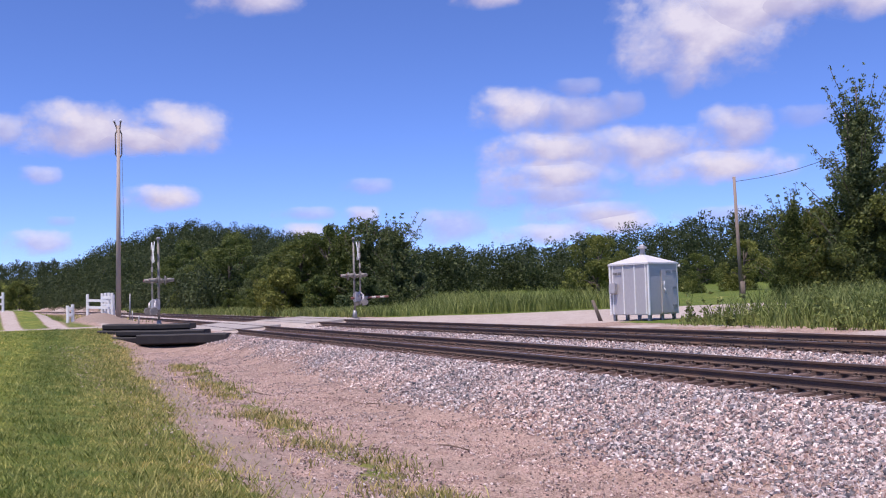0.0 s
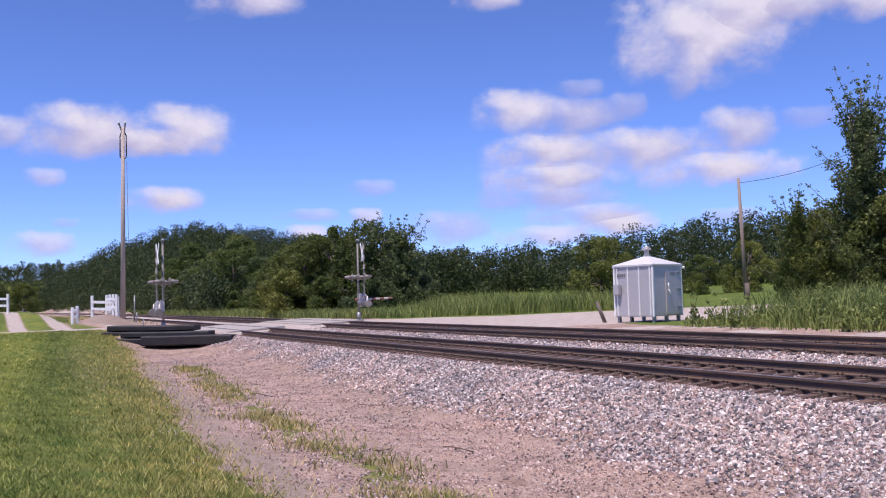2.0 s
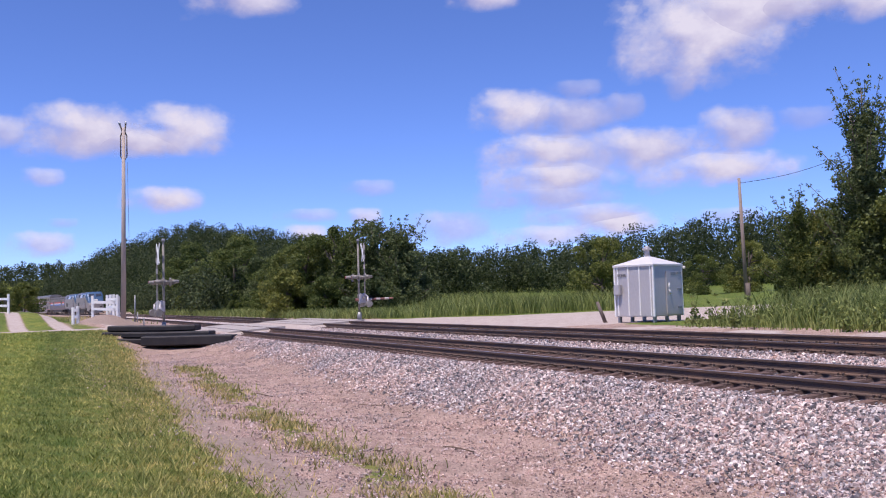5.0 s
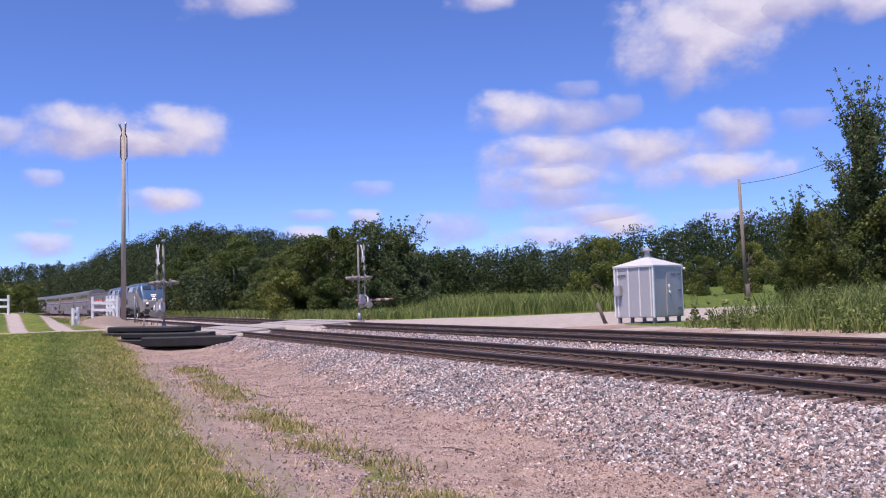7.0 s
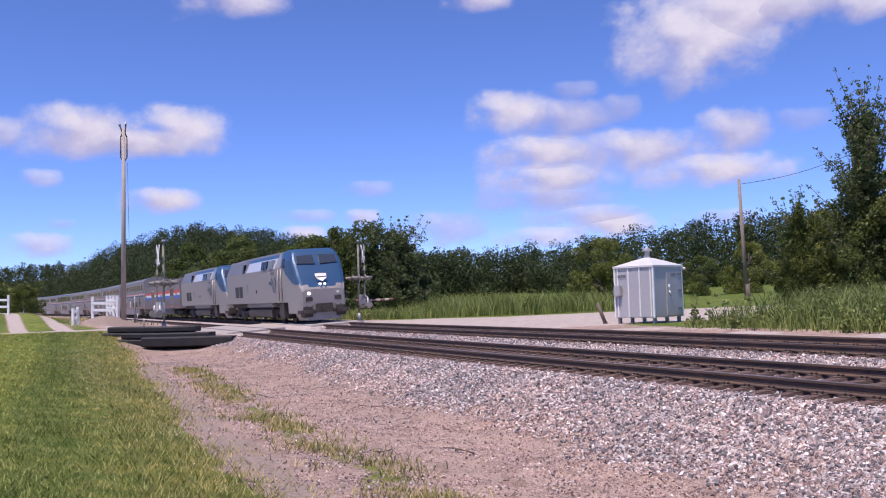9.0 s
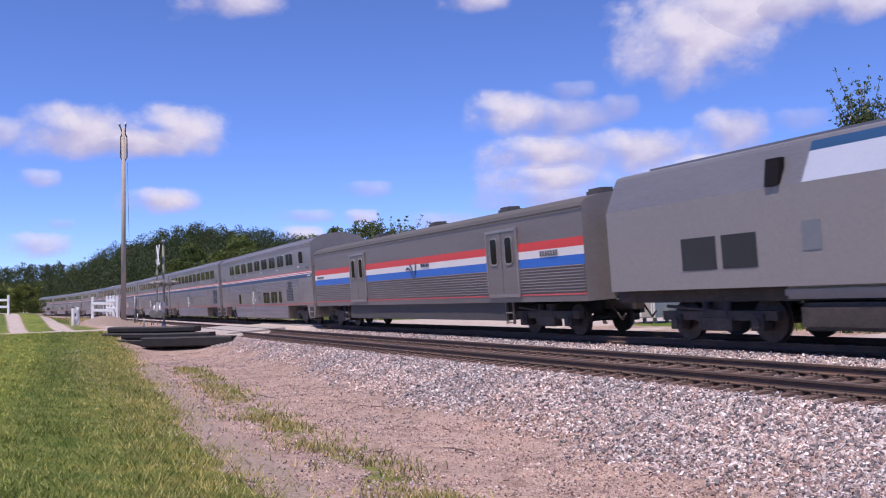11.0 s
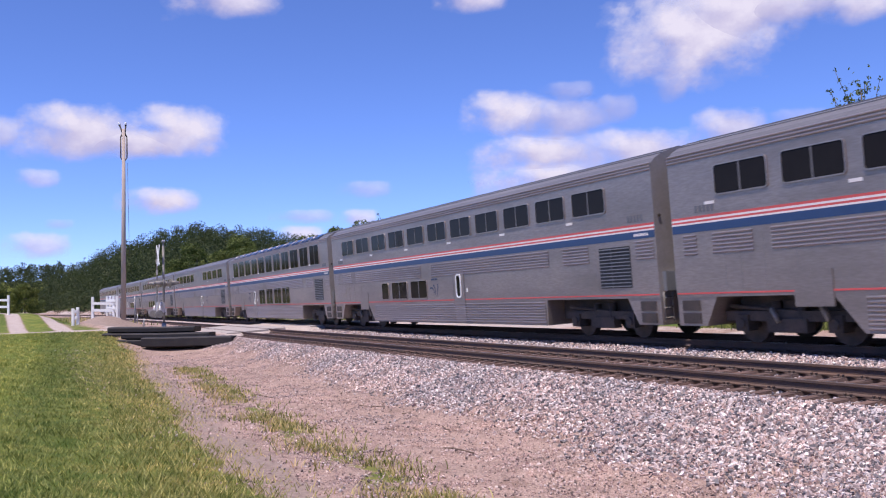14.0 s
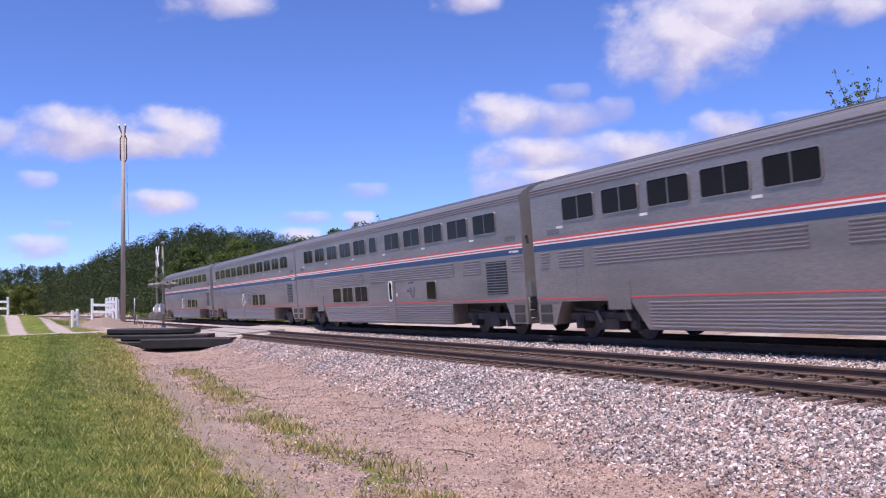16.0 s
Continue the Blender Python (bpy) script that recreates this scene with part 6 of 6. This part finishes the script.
# Bushes that close the view along the line and the dirt road
for x, y, k, sc, leaf in ((-55, 122, "bush", 1.5, "leaf_light"), (-58.5, 121, "bush", 1.5, "leaf_mid"), (-61, 124, "bush", 2.0, "leaf_mid"), (-66, 122, "round", 0.9, "leaf_mid"), (-74, 130, "round", 1.1, "leaf_mid"), (-82, 134, "round", 1.2, "leaf_dark"), (-90, 150, "broad", 1.2, "leaf_mid"), (-68, 150, "bush", 1.6, "leaf_mid")):
    tree(k, x, y, sc, x * 13 % 360, leaf, "green bushes beside the dirt road and line")
# By the field
tree("round", 13.3, 78, 1.02, 40, "leaf_light", "rounded yellow-green tree standing at the field's edge")
tree("round", 35.5, 108, 1.05, 80, "leaf_light", "yellow-green tree in front of the woods")
tree("round", 29.5, 106, 0.8, 140, "leaf_mid", "green tree in front of the woods")
# Large trees at the right
tree("tall", 28.2, 61.5, 1.0, 30, "leaf_dark", "tall ragged dark green tree with spiky top")
tree("oak", 30.4, 60.5, 1.02, 200, "leaf_light", "large spreading tree with yellow-green leaves")
tree("oak", 27.6, 62, 0.85, 100, "leaf_mid", "leafy tree among weeds beneath the tall tree")
tree("cedar", 23.9, 62.5, 0.93, 10, "leaf_mid", "ragged green tree with spiky top among weeds", wide=0.95)
tree("oak", 26.0, 63.5, 0.72, 10, "leaf_light", "leafy tree among weeds beneath the tall tree")
tree("oak", 35.5, 66, 1.2, 300, "leaf_mid", "large spreading tree beyond the weeds")
tree("bush", 24.5, 64, 1.1, 20, "leaf_mid", "low shrub at the foot of the trees")


def woods(name, count, pick, label, seed, leaf="leaf_wood", leaves=330, size=0.34):
    """Far woods: many uneven crowns joined."""
    rng = np.random.default_rng(seed)
    cs, rs = [], []
    for i in range(count):
        x, y, h, r = pick(rng)
        z = float(ground_z(*sq_of(x, y)))
        for k in range(9):
            t = rng.random()
            a, d = rng.random() * 6.283, r * (0.9 - 0.6 * t) * rng.random() ** 0.5
            cs.append((x + d * math.cos(a), y + d * math.sin(a), z + h * (0.06 + 0.86 * t)))
            rs.append(r * (0.42 + 0.25 * rng.random()) * (1.05 - 0.45 * t))
    cs, rs = np.array(cs), np.array(rs)
    v, f = leaf_cloud(rng, cs, rs, count * leaves, size)
    tagged(new(name, from_numpy(name, v, f, leaf)), label, "woods", kind="stuff")


def pick_hill(rng):
    while True:
        slope, y = rng.uniform(-0.425, -0.12), rng.uniform(225, 385)
        x = slope * y
        s, q = sq_of(x, y)
        if q > 13:
            return x, y, rng.uniform(7, 11), rng.uniform(3.0, 4.6)


def pick_line(rng):
    t = rng.random()
    slope = -0.2 + 0.75 * t
    y = rng.uniform(185, 255) - 60 * max(0, slope - 0.1)
    return slope * y, y, rng.uniform(8.0, 11.0) + 13 * max(0, slope - 0.05) + 1.6 * max(0.0, 1 - abs(slope - 0.33) / 0.16), rng.uniform(2.8, 4.2)


def pick_edge(rng):
    s, q = rng.uniform(112, 335), rng.uniform(9.8, 16)
    x, y, _ = plan(s, q)
    return x, y, rng.uniform(3.5, 6.5), rng.uniform(1.8, 3.0)


def pick_left(rng):
    y = rng.uniform(640, 740)
    slope = rng.uniform(-0.56, -0.31)
    return slope * y, y, rng.uniform(9, 13), rng.uniform(4, 6.5)


woods("hill_woods", 700, pick_hill, "dense dark green woods covering the hill", 21, leaves=400, size=0.27)
woods("field_woods", 640, pick_line, "long belt of green woods behind the field", 22, leaves=400, size=0.27)


def pick_behind(rng):
    a = rng.uniform(radians(100), radians(262))
    d = rng.uniform(65, 110)
    return d * math.sin(a), d * math.cos(a), rng.uniform(9, 13), rng.uniform(3, 4.6)


# Added out of view behind the eye: blocks low sky, darkens the train's reflections.
woods("woods_behind", 150, pick_behind, "unseen woods added behind the eye to block low sky", 24, leaves=120, size=0.7)
woods("edge_woods", 190, pick_edge, "thick green undergrowth at the foot of the hill", 25, leaves=330, size=0.2)
woods("distant_woods", 260, pick_left, "distant green woods beyond the dirt road", 23, size=0.5)


# ---- clouds: far soft sheets that drift, self-lit, their shading painted in ----
CLOUDS = []


def cloud(azimuth, elevation, wide, high, cover=1.0, light=0.6, drift=0.0, dist=2600.0):
    """Angles in degrees; drift: degrees moved to the left over the clip."""
    a, e = radians(azimuth), radians(elevation)
    eye = Vector((0, 0, 1.4))
    c = eye + dist * Vector((math.sin(a) * math.cos(e), math.cos(a) * math.cos(e), math.sin(e)))
    w, h = dist * math.tan(radians(wide)) * 0.66, dist * math.tan(radians(high)) * 0.70
    nx, nz = 25, 17
    vs, body = [], []
    for j in range(nz):
        for i in range(nx):
            u, v = 2 * i / (nx - 1) - 1, 2 * j / (nz - 1) - 1
            vs.append((u * w, v * h, 25 * (1 - u * u) * (1 - v * v)))
            low = 1.35 if v < 0 else 1.0
            r = math.sqrt(u * u + (v * low) ** 2)
            edge = min(1.0, max(0.0, (1 - abs(u)) * 3)) * min(1.0, max(0.0, (1 - abs(v)) * 3))
            # Second channel rises with height: painted light on top, grey below.
            body.append((max(0.0, 1.0 - r) ** 0.8 * 0.95 * edge - 0.15 * (1 - edge) * 2, light + 0.45 * v, 0.0, cover))
    i = (np.arange(nz - 1)[:, None] * nx + np.arange(nx - 1)[None]).ravel()
    me = from_numpy("cloud", np.array(vs), np.stack([i, i + 1, i + nx + 1, i + nx], 1), "cloud")
    at = me.color_attributes.new("body", "FLOAT_COLOR", "POINT")
    at.data.foreach_set("color", np.array(body, np.float32).ravel())
    me.shade_smooth()
    ob = tagged(new("cloud", me), "soft white fair-weather cloud drifting in the blue sky", "cloud", "clouds", "structure")
    CLOUDS.append((ob, a, e, dist, radians(drift)))


cloud(-21.05, 10.07, 6.96, 3.31, 1, 0.6, 0.56)
cloud(-15.61, 10.33, 5.74, 3.13, 1, 0.7, 0.56)
cloud(-18.26, 9.48, 10.09, 1.74, 1, 0.5, 0.56)
cloud(-16.86, 6.17, 5.05, 1.67, 1, 0.6, 0.42)
cloud(-11.74, 17.83, 6.61, 1.91, 0.9, 0.6, 1.95)
cloud(2.94, 17.95, 4.52, 1.57, 0.9, 0.6, 1.46)
cloud(15.84, 14.77, 9.74, 5.92, 1, 0.7, 0.84)
cloud(18.33, 16.10, 8.35, 3.83, 1, 0.65, 0.84)
cloud(21.16, 16.06, 9.74, 1.91, 0.8, 0.5, 0.84)
cloud(25.04, 15.46, 4.18, 1.91, 0.9, 0.6, 0.77)
cloud(4.47, 11.22, 5.22, 2.78, 1, 0.7, 0.97)
cloud(8.10, 10.64, 6.61, 2.61, 0.75, 0.4, 0.97)
cloud(6.48, 8.68, 8.00, 2.30, 1, 0.6, 0.84)
cloud(12.10, 8.52, 9.05, 2.78, 0.95, 0.55, 0.84)
cloud(17.86, 9.22, 4.52, 2.96, 0.85, 0.45, 0.77)
cloud(16.40, 7.11, 9.74, 2.16, 1, 0.65, 0.70)
cloud(6.77, 7.15, 9.05, 1.88, 1, 0.6, 0.70)
cloud(6.38, 5.93, 8.70, 1.88, 0.75, 0.35, 0.63)
cloud(8.92, 4.76, 8.00, 1.53, 0.75, 0.45, 0.63)
cloud(10.42, 4.11, 5.92, 1.60, 1, 0.65, 0.56)
cloud(0.24, 4.19, 5.92, 2.30, 0.6, 0.3, 0.52)
cloud(-8.60, 4.11, 3.13, 1.18, 0.9, 0.65, 0.49)
cloud(-8.40, 5.24, 4.18, 0.90, 0.5, 0.4, 0.49)
cloud(-4.96, 5.11, 2.44, 1.11, 0.8, 0.6, 0.49)
cloud(-4.57, 6.83, 3.48, 1.11, 0.45, 0.4, 0.49)
cloud(-23.32, 7.41, 2.44, 1.11, 0.6, 0.5, 0.49)
cloud(-25.26, 9.89, 2.09, 1.91, 0.7, 0.5, 0.56)
cloud(-23.43, 3.61, 3.83, 1.53, 0.75, 0.5, 0.42)
cloud(-22.29, 4.87, 1.74, 0.63, 0.4, 0.4, 0.42)
cloud(14.58, 12.12, 2.09, 1.74, 0.4, 0.3, 0.87)
cloud(11.46, 11.12, 2.44, 1.74, 0.45, 0.3, 0.87)
cloud(21.47, 9.65, 3.83, 1.39, 0.35, 0.3, 0.77)
cloud(8.34, 12.38, 3.48, 1.18, 0.4, 0.4, 0.90)
cloud(6.13, 3.58, 6.26, 1.39, 0.8, 0.6, 0.49)
cloud(16.54, 4.34, 5.57, 1.04, 0.5, 0.4, 0.49)


# ---- a small insect that darts across ----
def insect():
    ob = empty("flying_insect", (0, 0, 0), "small dark flying insect with raised wings", "insect")
    bm = bmesh.new()
    bmesh.ops.create_uvsphere(bm, u_segments=10, v_segments=8, radius=0.0032, matrix=Matrix.Diagonal((2.1, 1, 0.9, 1)))
    bmesh.ops.create_uvsphere(bm, u_segments=8, v_segments=6, radius=0.0024, matrix=Matrix.Translation((0.0065, 0, 0.0004)))
    part("body", bm, "black_iron", ob, smooth=True)
    for e in (1, -1):
        bm = bmesh.new()
        a = [bm.verts.new(p) for p in ((-0.0012, 0.0005 * e, 0.002), (0.0014, 0.0005 * e, 0.002), (0.0034, 0.002 * e, 0.012), (0.0008, 0.0022 * e, 0.0145))]
        b = [bm.verts.new(v.co + Vector((0, 0.0003, 0))) for v in a]
        bm.faces.new(a)
        bm.faces.new(b[::-1])
        for i in range(4):
            bm.faces.new((a[i], b[i], b[(i + 1) % 4], a[(i + 1) % 4]))
        part("wing", bm, "frame_grey", ob)
    for e in (1, -1):
        part("leg", new_tube((0, 0.001 * e, -0.002), (-0.004, 0.004 * e, -0.006), 0.0005, 0.0003, 5), "black_iron", ob)
    return ob


INSECT = insect()


# ---- movement ----
def motions():
    times = [0.5 * i for i in range(33)]
    for ob, length, lead in TRAIN:
        rows = []
        for t in times:
            nose = 19.727 - SPEED * (t - 12.5) - (2 * LOCO + 2 * COACH)
            s = nose + lead + length / 2
            x, y, _ = line(s, Q_TRAIN)
            rows.append((t, pose(x, y, Z_TRAIN, CANT, 0, heading(s))))
        walk(ob, rows)
    for ob, a, e, dist, drift in CLOUDS:
        rows = []
        for t in (0.0, 16.0):
            b = a - drift * (t - 3.5) / 16
            way = Vector((math.sin(b) * math.cos(e), math.cos(b) * math.cos(e), math.sin(e)))
            rows.append((t, look(Vector((0, 0, 1.4)) + dist * way, Vector((0, 0, 1.4)) + 2 * dist * way) @ pose(0, 0, 0, 0, 0, 0)))
        walk(ob, rows)
    here, before, after = Vector((0.2712, 1.6274, 1.7803)), Vector((0.951, 1.642, 2.003)), Vector((-0.291, 1.409, 2.069))
    spin = Matrix.Rotation(radians(200), 4, "Z")
    walk(INSECT, [(0.0, Matrix.Translation(before + Vector((3.0, 1.0, 0.5))) @ spin), (1.4, Matrix.Translation(before) @ spin), (1.5, Matrix.Translation(here) @ spin),
                  (1.6, Matrix.Translation(after) @ spin), (16.0, Matrix.Translation(after + Vector((-8.0, -3.0, 2.0))) @ spin)])


motions()
